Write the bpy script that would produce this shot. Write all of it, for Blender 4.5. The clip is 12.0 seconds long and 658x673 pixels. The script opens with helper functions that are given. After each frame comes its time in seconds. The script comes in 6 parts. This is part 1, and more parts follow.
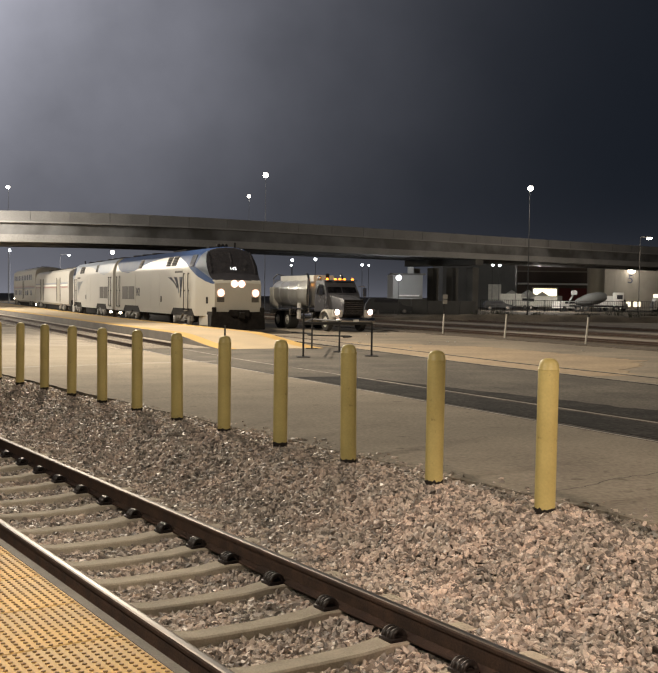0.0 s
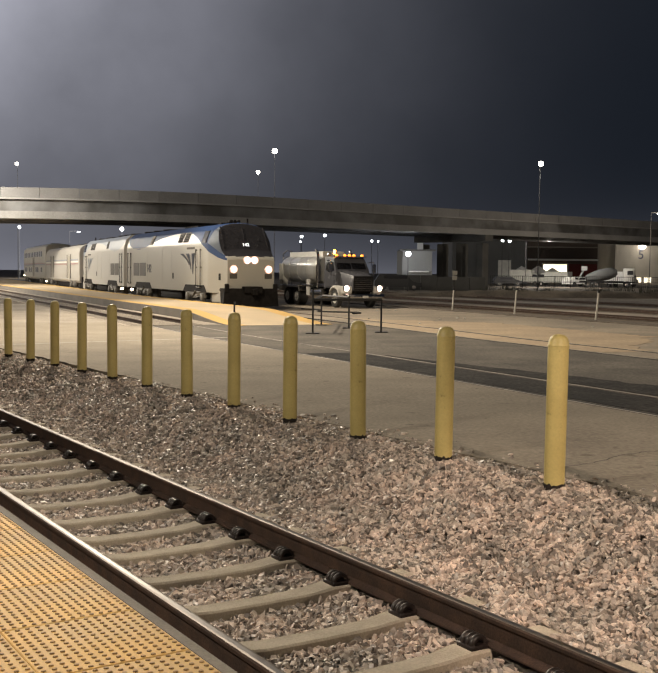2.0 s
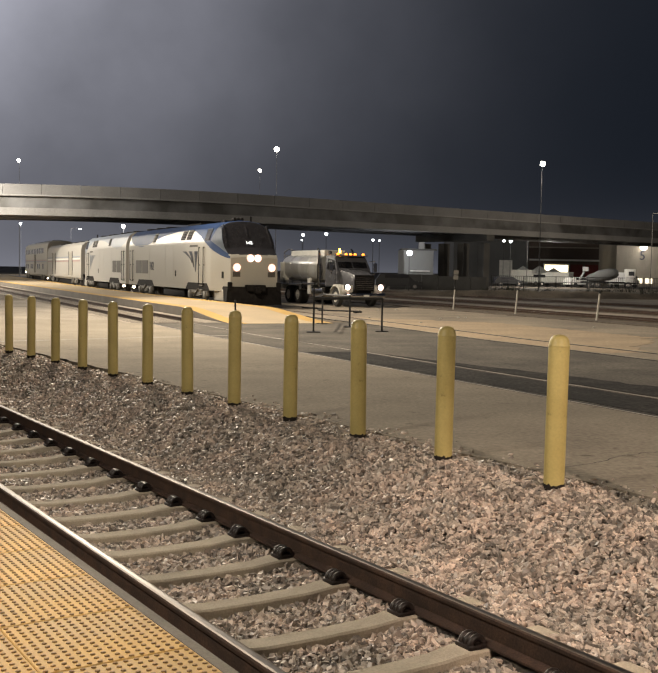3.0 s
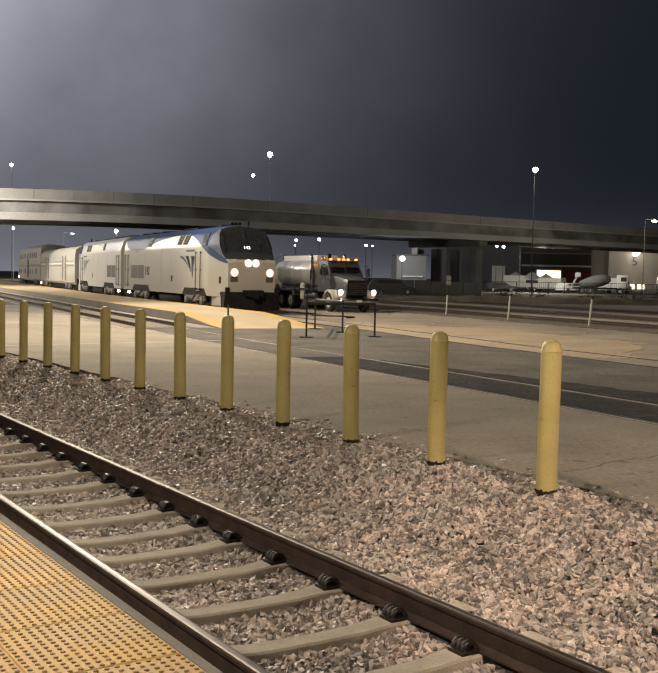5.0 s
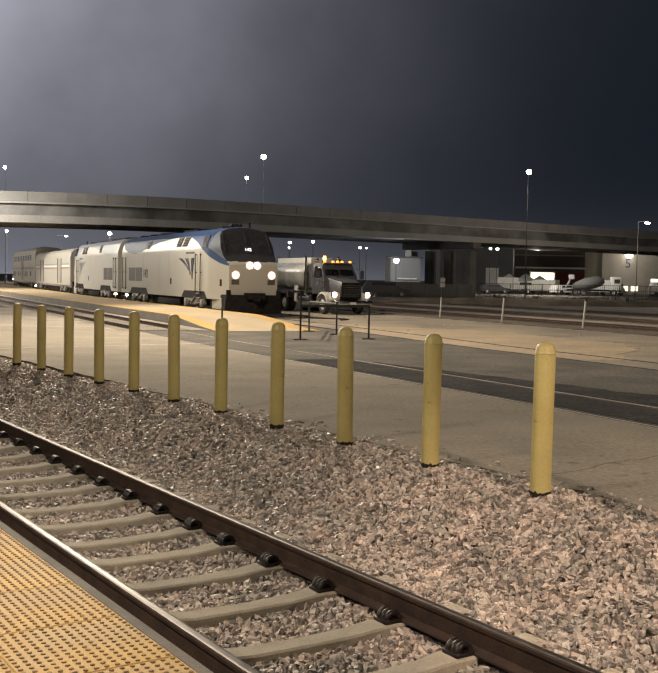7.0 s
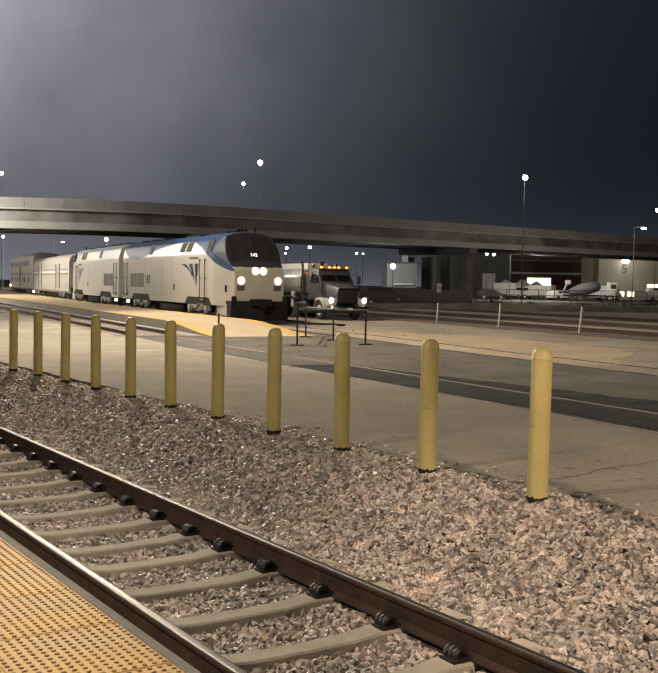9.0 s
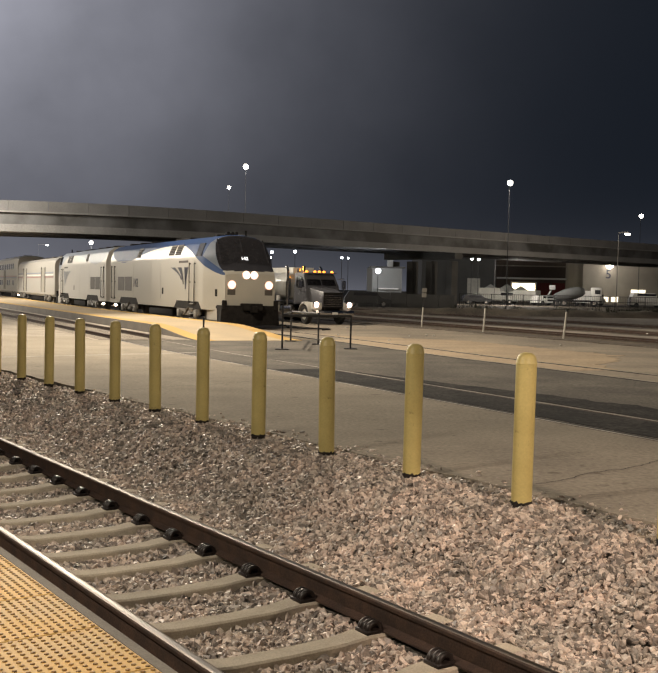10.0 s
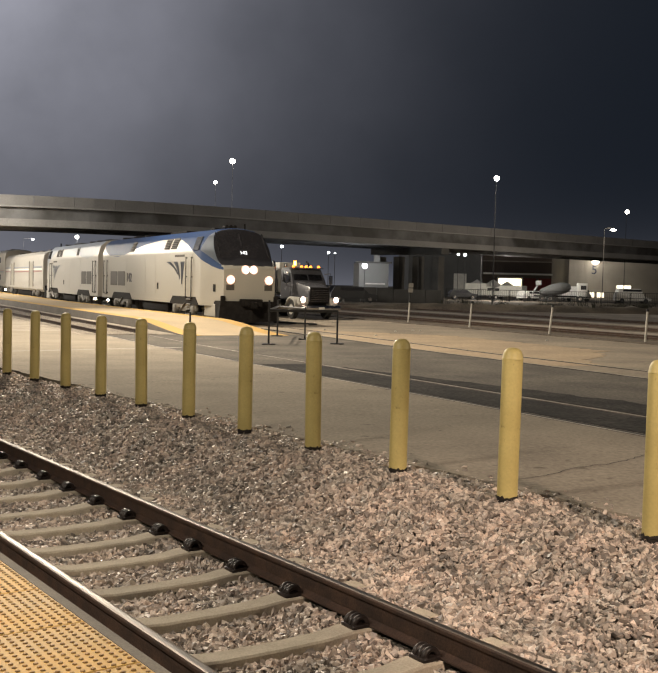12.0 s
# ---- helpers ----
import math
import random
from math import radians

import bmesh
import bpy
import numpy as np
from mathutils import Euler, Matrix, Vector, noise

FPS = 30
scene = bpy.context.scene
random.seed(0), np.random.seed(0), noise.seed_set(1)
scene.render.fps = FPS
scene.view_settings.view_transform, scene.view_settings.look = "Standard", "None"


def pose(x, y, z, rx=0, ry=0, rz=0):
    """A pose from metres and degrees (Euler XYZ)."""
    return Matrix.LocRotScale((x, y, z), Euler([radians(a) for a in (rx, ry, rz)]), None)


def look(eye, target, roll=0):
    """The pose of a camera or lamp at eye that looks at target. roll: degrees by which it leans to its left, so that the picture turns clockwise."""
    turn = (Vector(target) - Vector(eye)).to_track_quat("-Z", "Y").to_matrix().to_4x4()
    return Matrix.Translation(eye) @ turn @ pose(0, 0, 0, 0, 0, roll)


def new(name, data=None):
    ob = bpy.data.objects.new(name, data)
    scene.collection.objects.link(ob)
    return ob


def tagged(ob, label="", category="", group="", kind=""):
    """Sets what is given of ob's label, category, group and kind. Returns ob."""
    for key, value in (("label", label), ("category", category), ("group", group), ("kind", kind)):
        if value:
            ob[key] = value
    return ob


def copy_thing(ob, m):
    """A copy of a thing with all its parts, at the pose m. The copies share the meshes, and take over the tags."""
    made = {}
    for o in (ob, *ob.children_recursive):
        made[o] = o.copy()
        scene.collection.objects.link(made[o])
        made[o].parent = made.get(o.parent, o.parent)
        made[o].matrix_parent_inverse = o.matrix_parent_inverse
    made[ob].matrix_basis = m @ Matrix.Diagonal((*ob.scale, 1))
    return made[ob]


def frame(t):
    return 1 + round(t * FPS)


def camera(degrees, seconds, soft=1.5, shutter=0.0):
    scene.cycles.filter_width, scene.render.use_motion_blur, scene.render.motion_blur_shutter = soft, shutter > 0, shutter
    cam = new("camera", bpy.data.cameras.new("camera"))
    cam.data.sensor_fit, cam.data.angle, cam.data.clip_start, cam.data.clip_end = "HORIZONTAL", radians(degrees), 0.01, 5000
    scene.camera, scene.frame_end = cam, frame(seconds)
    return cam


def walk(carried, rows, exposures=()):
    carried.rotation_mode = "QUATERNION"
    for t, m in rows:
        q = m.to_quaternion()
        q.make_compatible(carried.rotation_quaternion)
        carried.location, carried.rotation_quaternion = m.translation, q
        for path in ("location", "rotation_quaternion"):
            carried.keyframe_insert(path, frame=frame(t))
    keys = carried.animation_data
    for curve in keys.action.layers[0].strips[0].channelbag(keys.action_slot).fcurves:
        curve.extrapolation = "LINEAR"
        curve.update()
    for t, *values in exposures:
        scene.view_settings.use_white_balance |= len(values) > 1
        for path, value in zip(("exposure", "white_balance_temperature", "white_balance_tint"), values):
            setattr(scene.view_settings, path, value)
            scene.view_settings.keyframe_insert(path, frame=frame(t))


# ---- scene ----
cam = camera(34.75, 12.0, soft=1.6)

# camera held by hand at one spot: seconds, pitch, roll, turn to the left
EYE = (0.0, 0.0, 1.92)
LOOKS = [
    (0.0, -2.201, 0.687, -0.000),
    (0.5, -2.515, 0.603, 0.065),
    (1.0, -2.899, 0.529, 0.207),
    (1.5, -3.253, 0.509, 0.368),
    (2.0, -3.497, 0.586, 0.503),
    (2.5, -3.553, 0.754, 0.564),
    (3.0, -3.565, 0.977, 0.541),
    (5.0, -3.275, 1.104, 0.153),
    (5.5, -3.177, 1.096, -0.011),
    (6.0, -3.137, 1.093, -0.152),
    (6.5, -3.130, 1.065, -0.221),
    (7.0, -3.144, 1.034, -0.169),
    (9.0, -2.837, 0.985, -0.342),
    (9.5, -2.682, 1.072, -0.756),
    (10.0, -2.587, 1.202, -1.153),
    (10.5, -2.548, 1.293, -1.484),
    (11.0, -2.629, 1.351, -1.693),
    (11.5, -2.748, 1.322, -1.820),
    (12.0, -2.844, 1.325, -1.890),
]


def held_pose(pitch, lean, turn):
    return Matrix.Translation(EYE) @ Euler((0, 0, radians(turn))).to_matrix().to_4x4() @ \
        Euler((radians(90 + pitch), 0, 0)).to_matrix().to_4x4() @ Euler((0, 0, radians(lean))).to_matrix().to_4x4()


walk(cam, [(t, held_pose(p, r, y)) for t, p, r, y in LOOKS],
     exposures=[(0.0, 0.03), (8.0, 0.03), (10.0, 0.06), (12.0, 0.14)])

# ---- world and lamps: a hazy night over a lit railway station ----
HEAD = radians(24.3)                      # the yard's tracks run this far to the left of straight ahead
AX, AY = -math.sin(HEAD), math.cos(HEAD)  # along the tracks, away from the camera
BX, BY = math.cos(HEAD), math.sin(HEAD)   # across the tracks, to the right


def yard(u, n, z=0.0):
    """A place u metres along the yard's tracks and n across them."""
    return Vector((u * AX + n * BX, u * AY + n * BY, z))


def pave_z(y):
    return max(0.0, 0.31 - 0.0101 * y)


def nodes_of(m):
    m.use_nodes = True
    t = m.node_tree
    return t, t.nodes, t.links


sky = bpy.data.worlds.new("night_sky")
scene.world = sky
tree, nd, lk = nodes_of(sky)
bg = nd["Background"]
co = nd.new("ShaderNodeTexCoord")


def wmath(op, a, b=None, c=None):
    n = nd.new("ShaderNodeMath")
    n.operation = op
    for i, v in enumerate((a, b, c)):
        if v is None:
            continue
        if isinstance(v, (int, float)):
            n.inputs[i].default_value = v
        else:
            lk.new(v, n.inputs[i])
    return n.outputs[0]


sx = nd.new("ShaderNodeSeparateXYZ")
lk.new(co.outputs["Generated"], sx.inputs[0])
# town and station glow in the haze: strongest up to the left, fading to the right
dot = nd.new("ShaderNodeVectorMath")
dot.operation = "DOT_PRODUCT"
lk.new(co.outputs["Generated"], dot.inputs[0])
gd = Vector((-0.36, 0.87, 0.33)).normalized()
dot.inputs[1].default_value = gd
glow = wmath("POWER", wmath("MAXIMUM", dot.outputs["Value"], 0.0), 150.0)
wide = wmath("POWER", wmath("MAXIMUM", dot.outputs["Value"], 0.0), 20.0)
nz = nd.new("ShaderNodeTexNoise")
nz.inputs["Scale"].default_value = 9.0
nz.inputs["Detail"].default_value = 5.0
nz.inputs["Roughness"].default_value = 0.5
lk.new(co.outputs["Generated"], nz.inputs["Vector"])
mist = wmath("MULTIPLY_ADD", nz.outputs["Fac"], 0.8, 0.60)
haze = wmath("MULTIPLY", wmath("POWER", wmath("SUBTRACT", 1.0, wmath("ABSOLUTE", sx.outputs["Z"], 0.0)), 38.0), 0.085)
level = wmath("ADD", haze, wmath("ADD", wmath("MULTIPLY", wmath("MULTIPLY", glow, 0.48), mist), wmath("MULTIPLY", wmath("MULTIPLY", wide, 0.33), mist)))
mixc = nd.new("ShaderNodeMix")
mixc.data_type = "RGBA"
mixc.inputs[6].default_value = (0.0080, 0.0106, 0.0158, 1)
mixc.inputs[7].default_value = (0.93, 0.935, 1.08, 1)
lk.new(wmath("MINIMUM", level, 1.0), mixc.inputs[0])
lk.new(mixc.outputs[2], bg.inputs["Color"])
bg.inputs["Strength"].default_value = 1.0


def lamp(name, kind, m, watts, colour, radius=0.2, cone=0.0, blend=0.5):
    d = bpy.data.lights.new(name, kind)
    d.energy, d.color, d.shadow_soft_size = watts, colour, radius
    if kind == "SPOT":
        d.spot_size, d.spot_blend = radians(cone), blend
    ob = new(name, d)
    ob.matrix_world = m
    return ob


WARM, WHITE, COOL = (1.0, 0.87, 0.70), (1.0, 0.94, 0.85), (0.95, 0.97, 1.0)
# station lamps beside and behind the camera
lamp("platform_or_fill_light", "POINT", pose(-5.2, 4.3, 5.2), 1350, (1.0, 0.88, 0.72), 0.15)
lamp("platform_or_fill_light", "POINT", pose(-8, 32, 12.5), 11000, (1.0, 0.86, 0.66), 0.3)
lamp("platform_or_fill_light", "SPOT", look((4.4, -1.5, 6.5), (3.5, 6.3, 0)), 3500, (1.0, 0.78, 0.62), 0.15, 36, 0.45)
# floodlight on a mast, turned to the lorry stand
lamp("floodlight", "SPOT", look((-19, 57, 24), (6, 42, 0)), 45000, (1.0, 0.88, 0.70), 0.3, 75, 0.7)
# high masts of the yard, and two added fill lamps
lamp("mast_or_fill_light", "POINT", pose(-25, 54, 15), 5000, (1.0, 0.88, 0.70), 0.6)
# added fill for the right-hand paving; no mast is known there
lamp("mast_or_fill_light", "POINT", pose(30, 5, 13), 7800, (1.0, 0.82, 0.60), 0.5)
lamp("mast_or_fill_light", "POINT", pose(-40, 80, 14), 13000, WHITE, 0.4)
lamp("mast_or_fill_light", "POINT", pose(-39, 91.5, 10.8), 22000, (1.0, 0.90, 0.74), 0.5)
# added fill for the coach sides, out of view on the left
lamp("platform_or_fill_light", "POINT", pose(-66, 122, 11), 20000, (1.0, 0.90, 0.74), 0.5)

# ---- materials ----


def material(name, colour, rough=0.7, metal=0.0, vary=0.15, scale=6.0, bump=0.0, fine=90.0, second=None, patch=0.5,
             emit=None, strength=1.0, coat=0.0, spots=0.0, spec=0.5, per_object=0.0, per_island=0.0, gloss_vary=0.1):
    """Painted or natural surface with a coarse stain and a fine grain, at world size."""
    m = bpy.data.materials.new(name)
    t, n, l = nodes_of(m)
    b = n["Principled BSDF"]
    b.inputs["Roughness"].default_value = rough
    b.inputs["Metallic"].default_value = metal
    b.inputs["Specular IOR Level"].default_value = spec
    b.inputs["Coat Weight"].default_value = coat
    if emit:
        b.inputs["Base Color"].default_value = (*colour, 1)
        b.inputs["Emission Color"].default_value = (*emit, 1)
        b.inputs["Emission Strength"].default_value = strength
        return m
    tc = n.new("ShaderNodeTexCoord")
    big, small = n.new("ShaderNodeTexNoise"), n.new("ShaderNodeTexNoise")
    for k, s, d in ((big, scale, 4.0), (small, fine, 3.0)):
        k.inputs["Scale"].default_value, k.inputs["Detail"].default_value = s, d
        l.new(tc.outputs["Object"], k.inputs["Vector"])
    ramp = n.new("ShaderNodeValToRGB")
    ramp.color_ramp.elements[0].position, ramp.color_ramp.elements[1].position = 0.5 - 0.25 * patch, 0.5 + 0.25 * patch
    c2 = second or tuple(c * (1 - vary * 1.6) for c in colour)
    ramp.color_ramp.elements[0].color, ramp.color_ramp.elements[1].color = (*c2, 1), (*colour, 1)
    l.new(big.outputs["Fac"], ramp.inputs[0])
    hsv = n.new("ShaderNodeHueSaturation")
    l.new(ramp.outputs[0], hsv.inputs["Color"])
    mp = n.new("ShaderNodeMapRange")
    mp.inputs[1].default_value, mp.inputs[2].default_value = 0.3, 0.7
    mp.inputs[3].default_value, mp.inputs[4].default_value = 1 - vary, 1 + vary
    l.new(small.outputs["Fac"], mp.inputs[0])
    val = mp.outputs[0]
    for amount, node, socket in ((per_object, "ShaderNodeObjectInfo", "Random"), (per_island, "ShaderNodeNewGeometry", "Random Per Island")):
        if amount:
            r = n.new(node)
            ma = n.new("ShaderNodeMath")
            ma.operation = "MULTIPLY_ADD"
            ma.inputs[1].default_value, ma.inputs[2].default_value = 2 * amount, 1 - amount
            l.new(r.outputs[socket], ma.inputs[0])
            mu = n.new("ShaderNodeMath")
            mu.operation = "MULTIPLY"
            l.new(val, mu.inputs[0]), l.new(ma.outputs[0], mu.inputs[1])
            val = mu.outputs[0]
    l.new(val, hsv.inputs["Value"])
    if spots:
        sp, th = n.new("ShaderNodeTexNoise"), n.new("ShaderNodeMapRange")
        sp.inputs["Scale"].default_value, sp.inputs["Detail"].default_value, sp.inputs["Roughness"].default_value = scale * 4.5, 7.0, 0.65
        l.new(tc.outputs["Object"], sp.inputs["Vector"])
        th.inputs[1].default_value, th.inputs[2].default_value = 0.62, 0.74
        th.inputs[3].default_value, th.inputs[4].default_value = 0.0, spots * 1.6
        l.new(sp.outputs["Fac"], th.inputs[0])
        mx = n.new("ShaderNodeMix")
        mx.data_type = "RGBA"
        mx.inputs[7].default_value = (colour[0] * 0.25, colour[1] * 0.23, colour[2] * 0.22, 1)
        l.new(th.outputs[0], mx.inputs[0])
        l.new(hsv.outputs[0], mx.inputs[6])
        l.new(mx.outputs[2], b.inputs["Base Color"])
    else:
        l.new(hsv.outputs[0], b.inputs["Base Color"])
    rr = n.new("ShaderNodeMapRange")
    rr.inputs[3].default_value, rr.inputs[4].default_value = max(0.03, rough - gloss_vary), min(1, rough + gloss_vary)
    l.new(big.outputs["Fac"], rr.inputs[0])
    l.new(rr.outputs[0], b.inputs["Roughness"])
    if bump:
        bp = n.new("ShaderNodeBump")
        bp.inputs["Strength"].default_value, bp.inputs["Distance"].default_value = bump, 0.01
        l.new(small.outputs["Fac"], bp.inputs["Height"])
        l.new(bp.outputs[0], b.inputs["Normal"])
    return m


M = {}
M["dirt"] = material("yard_dirt", (0.185, 0.150, 0.112), 0.95, vary=0.35, scale=0.5, bump=0.6, fine=14, second=(0.10, 0.083, 0.064), spec=0.15)
M["apron"] = material("apron_concrete", (0.36, 0.303, 0.235), 0.9, vary=0.2, scale=0.35, bump=0.4, fine=9, second=(0.20, 0.172, 0.14), patch=0.9, spots=0.55, spec=0.15)
M["sand"] = material("drifted_sand", (0.46, 0.355, 0.245), 0.95, vary=0.18, scale=0.6, bump=0.4, fine=9, second=(0.31, 0.25, 0.185), patch=1.0, spots=0.35, spec=0.1)
M["concrete"] = material("stained_concrete", (0.325, 0.283, 0.226), 0.9, vary=0.2, scale=0.7, bump=0.3, fine=22, second=(0.225, 0.195, 0.157), patch=1.0, spots=0.6, spec=0.15)
M["asphalt"] = material("asphalt", (0.165, 0.147, 0.126), 0.92, vary=0.35, scale=0.6, bump=0.6, fine=16, second=(0.085, 0.077, 0.068), patch=0.9, spots=0.3, spec=0.15)
M["asphalt_patch"] = material("dark_asphalt_patch", (0.042, 0.038, 0.035), 0.93, vary=0.7, scale=1.0, bump=1.0, fine=14, second=(0.018, 0.017, 0.016), spec=0.15)
# bed much darker than the stones, to deepen the shade in their gaps
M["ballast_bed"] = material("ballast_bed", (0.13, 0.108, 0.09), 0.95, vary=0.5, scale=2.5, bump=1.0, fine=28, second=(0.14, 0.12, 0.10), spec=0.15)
M["stone"] = material("crushed_stone", (0.485, 0.39, 0.325), 0.48, vary=0.15, scale=3.0, bump=0.12, fine=90, second=(0.36, 0.31, 0.262), per_island=0.72, spec=0.7)
M["rail_side"] = material("rusted_rail_steel", (0.072, 0.043, 0.03), 0.8, vary=0.25, scale=7, bump=0.2, fine=80, second=(0.045, 0.029, 0.022), spec=0.3)
M["rail_rusty"] = material("rusty_rail_top", (0.13, 0.095, 0.07), 0.7, metal=0.2, vary=0.2, scale=2)
M["rail_shoulder"] = material("brown_rail_shoulder", (0.20, 0.165, 0.135), 0.5, metal=0.6, vary=0.15, scale=9, fine=120)
M["rail_top"] = material("polished_rail_steel", (0.155, 0.142, 0.134), 0.37, metal=1.0, vary=0.08, scale=12, fine=200)
M["rail_dull"] = material("dull_rail_top", (0.56, 0.51, 0.45), 0.6, metal=0.3, vary=0.25, scale=0.7, second=(0.15, 0.13, 0.11), patch=0.9)
M["tie"] = material("concrete_tie", (0.50, 0.435, 0.34), 0.9, vary=0.12, scale=5, bump=0.3, fine=80, second=(0.41, 0.35, 0.27), per_object=0.08, spots=0.25)
M["wood_tie"] = material("dark_timber_tie", (0.10, 0.078, 0.06), 0.9, vary=0.3, scale=3, bump=0.4, fine=40)
M["clip"] = material("brown_spring_steel", (0.040, 0.030, 0.026), 0.38, metal=0.3, vary=0.3, scale=30)
M["yellow"] = material("yellow_bollard_plastic", (0.565, 0.462, 0.178), 0.47, vary=0.06, scale=2.2, bump=0.06, fine=50, second=(0.485, 0.39, 0.145), spots=0.5, per_object=0.05)
M["scuff"] = material("black_bollard_foot", (0.025, 0.018, 0.014), 0.85, vary=0.3, scale=20)
M["tactile"] = material("yellow_tactile_plastic", (0.72, 0.44, 0.135), 0.55, vary=0.07, scale=1.8, bump=0.1, fine=120, second=(0.58, 0.365, 0.125), per_object=0.04, spec=0.15)
# shading of the domes put into a browner colour than the plate
M["dome"] = material("shaded_domes", (0.42, 0.245, 0.085), 0.6, vary=0.15, scale=3)
M["tactile_far"] = material("yellow_edge_paint", (0.60, 0.38, 0.115), 0.7, vary=0.1, scale=0.6)
M["nosing"] = material("grey_platform_edge", (0.23, 0.20, 0.165), 0.85, vary=0.15, scale=4, bump=0.2)
M["platform"] = material("platform_concrete", (0.52, 0.41, 0.275), 0.85, vary=0.08, scale=0.4, bump=0.1, fine=30, second=(0.44, 0.355, 0.25), spec=0.15)
M["platform_side"] = material("platform_side", (0.17, 0.15, 0.13), 0.9, vary=0.15, scale=1.0)
M["line"] = material("worn_white_paint", (0.60, 0.57, 0.52), 0.8, vary=0.2, scale=3, second=(0.25, 0.23, 0.2), patch=1.4)
M["black_paint"] = material("black_painted_steel", (0.02, 0.019, 0.019), 0.5, vary=0.2, scale=8)
M["post_white"] = material("white_fibreglass_post", (0.55, 0.52, 0.47), 0.6, vary=0.15, scale=6)

# ---- mesh helpers ----


def link_mesh(name, verts, faces, mat, parent=None, label="", smooth=False):
    me = bpy.data.meshes.new(name)
    me.from_pydata([tuple(v) for v in verts], [], faces)
    for x in (mat if isinstance(mat, (list, tuple)) else [mat]):
        me.materials.append(x)
    if smooth:
        me.shade_smooth()
    me.update()
    ob = new(name, me)
    if parent:
        ob.parent = parent
    return tagged(ob, label)


def part(name, bm, mat, parent=None, label="", smooth=False):
    """One bmesh as one mesh object, under a thing or a part."""
    me = bpy.data.meshes.new(name)
    bmesh.ops.recalc_face_normals(bm, faces=bm.faces)
    bm.to_mesh(me)
    bm.free()
    for x in (mat if isinstance(mat, (list, tuple)) else [mat]):
        me.materials.append(x)
    if smooth:
        me.shade_smooth()
        try:
            me.set_sharp_from_angle(angle=radians(35))
        except AttributeError:
            pass
    ob = new(name, me)
    if parent:
        ob.parent = parent
    return tagged(ob, label)


def box(bm, c, s, bevel=0.0, m=None):
    """A box of size s round c, with bevelled edges, turned by m."""
    r = bmesh.ops.create_cube(bm, size=1.0)
    vs = r["verts"]
    bmesh.ops.scale(bm, vec=s, verts=vs)
    if bevel:
        es = list({e for v in vs for e in v.link_edges})
        rb = bmesh.ops.bevel(bm, geom=es, offset=bevel, segments=2, affect="EDGES", profile=0.5)
        vs = list({v for f in rb["faces"] for v in f.verts} | {v for v in vs if v.is_valid})
        vs = connected(vs)
    mm = Matrix.Translation(c) @ (m or Matrix())
    bmesh.ops.transform(bm, matrix=mm, verts=vs)
    return vs


def connected(vs):
    seen, stack = set(vs), list(vs)
    while stack:
        v = stack.pop()
        for e in v.link_edges:
            w = e.other_vert(v)
            if w not in seen:
                seen.add(w)
                stack.append(w)
    return list(seen)


def cyl(bm, p, q, r, r2=None, seg=16, caps=True):
    """A round bar from p to q."""
    p, q = Vector(p), Vector(q)
    d = q - p
    o = bmesh.ops.create_cone(bm, cap_ends=caps, segments=seg, radius1=r, radius2=r if r2 is None else r2, depth=d.length)
    m = Matrix.Translation((p + q) / 2) @ d.to_track_quat("Z", "Y").to_matrix().to_4x4()
    bmesh.ops.transform(bm, matrix=m, verts=o["verts"])
    return o["verts"]


def tube(bm, pts, r, seg=8):
    for a, b in zip(pts[:-1], pts[1:]):
        cyl(bm, a, b, r, seg=seg)
        o = bmesh.ops.create_uvsphere(bm, u_segments=seg, v_segments=4, radius=r)
        bmesh.ops.translate(bm, vec=b, verts=o["verts"])


def lathe(bm, prof, seg=24, m=None):
    """Turn a profile of (radius, height) about the z axis."""
    rings = []
    for r, z in prof:
        rings.append([bm.verts.new((r * math.cos(2 * math.pi * i / seg), r * math.sin(2 * math.pi * i / seg), z)) for i in range(seg)])
    for a, b in zip(rings[:-1], rings[1:]):
        for i in range(seg):
            bm.faces.new((a[i], a[(i + 1) % seg], b[(i + 1) % seg], b[i]))
    bm.faces.new(rings[0][::-1]), bm.faces.new(rings[-1])
    vs = [v for r in rings for v in r]
    if m is not None:
        bmesh.ops.transform(bm, matrix=m, verts=vs)
    return vs


def empty(name, m, label, category, group="", kind=""):
    e = new(name)
    e.empty_display_size = 0.2
    e.matrix_world = m
    return tagged(e, label, category, group, kind)

# ---- near track: where it runs ----
RAIL_X, RAIL_Y, RAIL_HEAD, RAIL_BEND = 2.855, 2.98, radians(32.67), -0.00118


def near(s, o, z=0.0):
    """A place s metres along the near track and o to the right of its right rail; z above that rail's top."""
    h = RAIL_HEAD + RAIL_BEND * s
    x = (math.cos(h) - math.cos(RAIL_HEAD)) / RAIL_BEND
    y = (math.sin(h) - math.sin(RAIL_HEAD)) / RAIL_BEND
    p = Vector((RAIL_X + x + o * math.cos(h), RAIL_Y + y + o * math.sin(h), 0))
    p.z = z - 0.0101 * p.y
    return p


def near_heading(s):
    return RAIL_HEAD + RAIL_BEND * s


def smooth_step(a, b, x):
    t = min(1, max(0, (x - a) / (b - a)))
    return t * t * (3 - 2 * t)


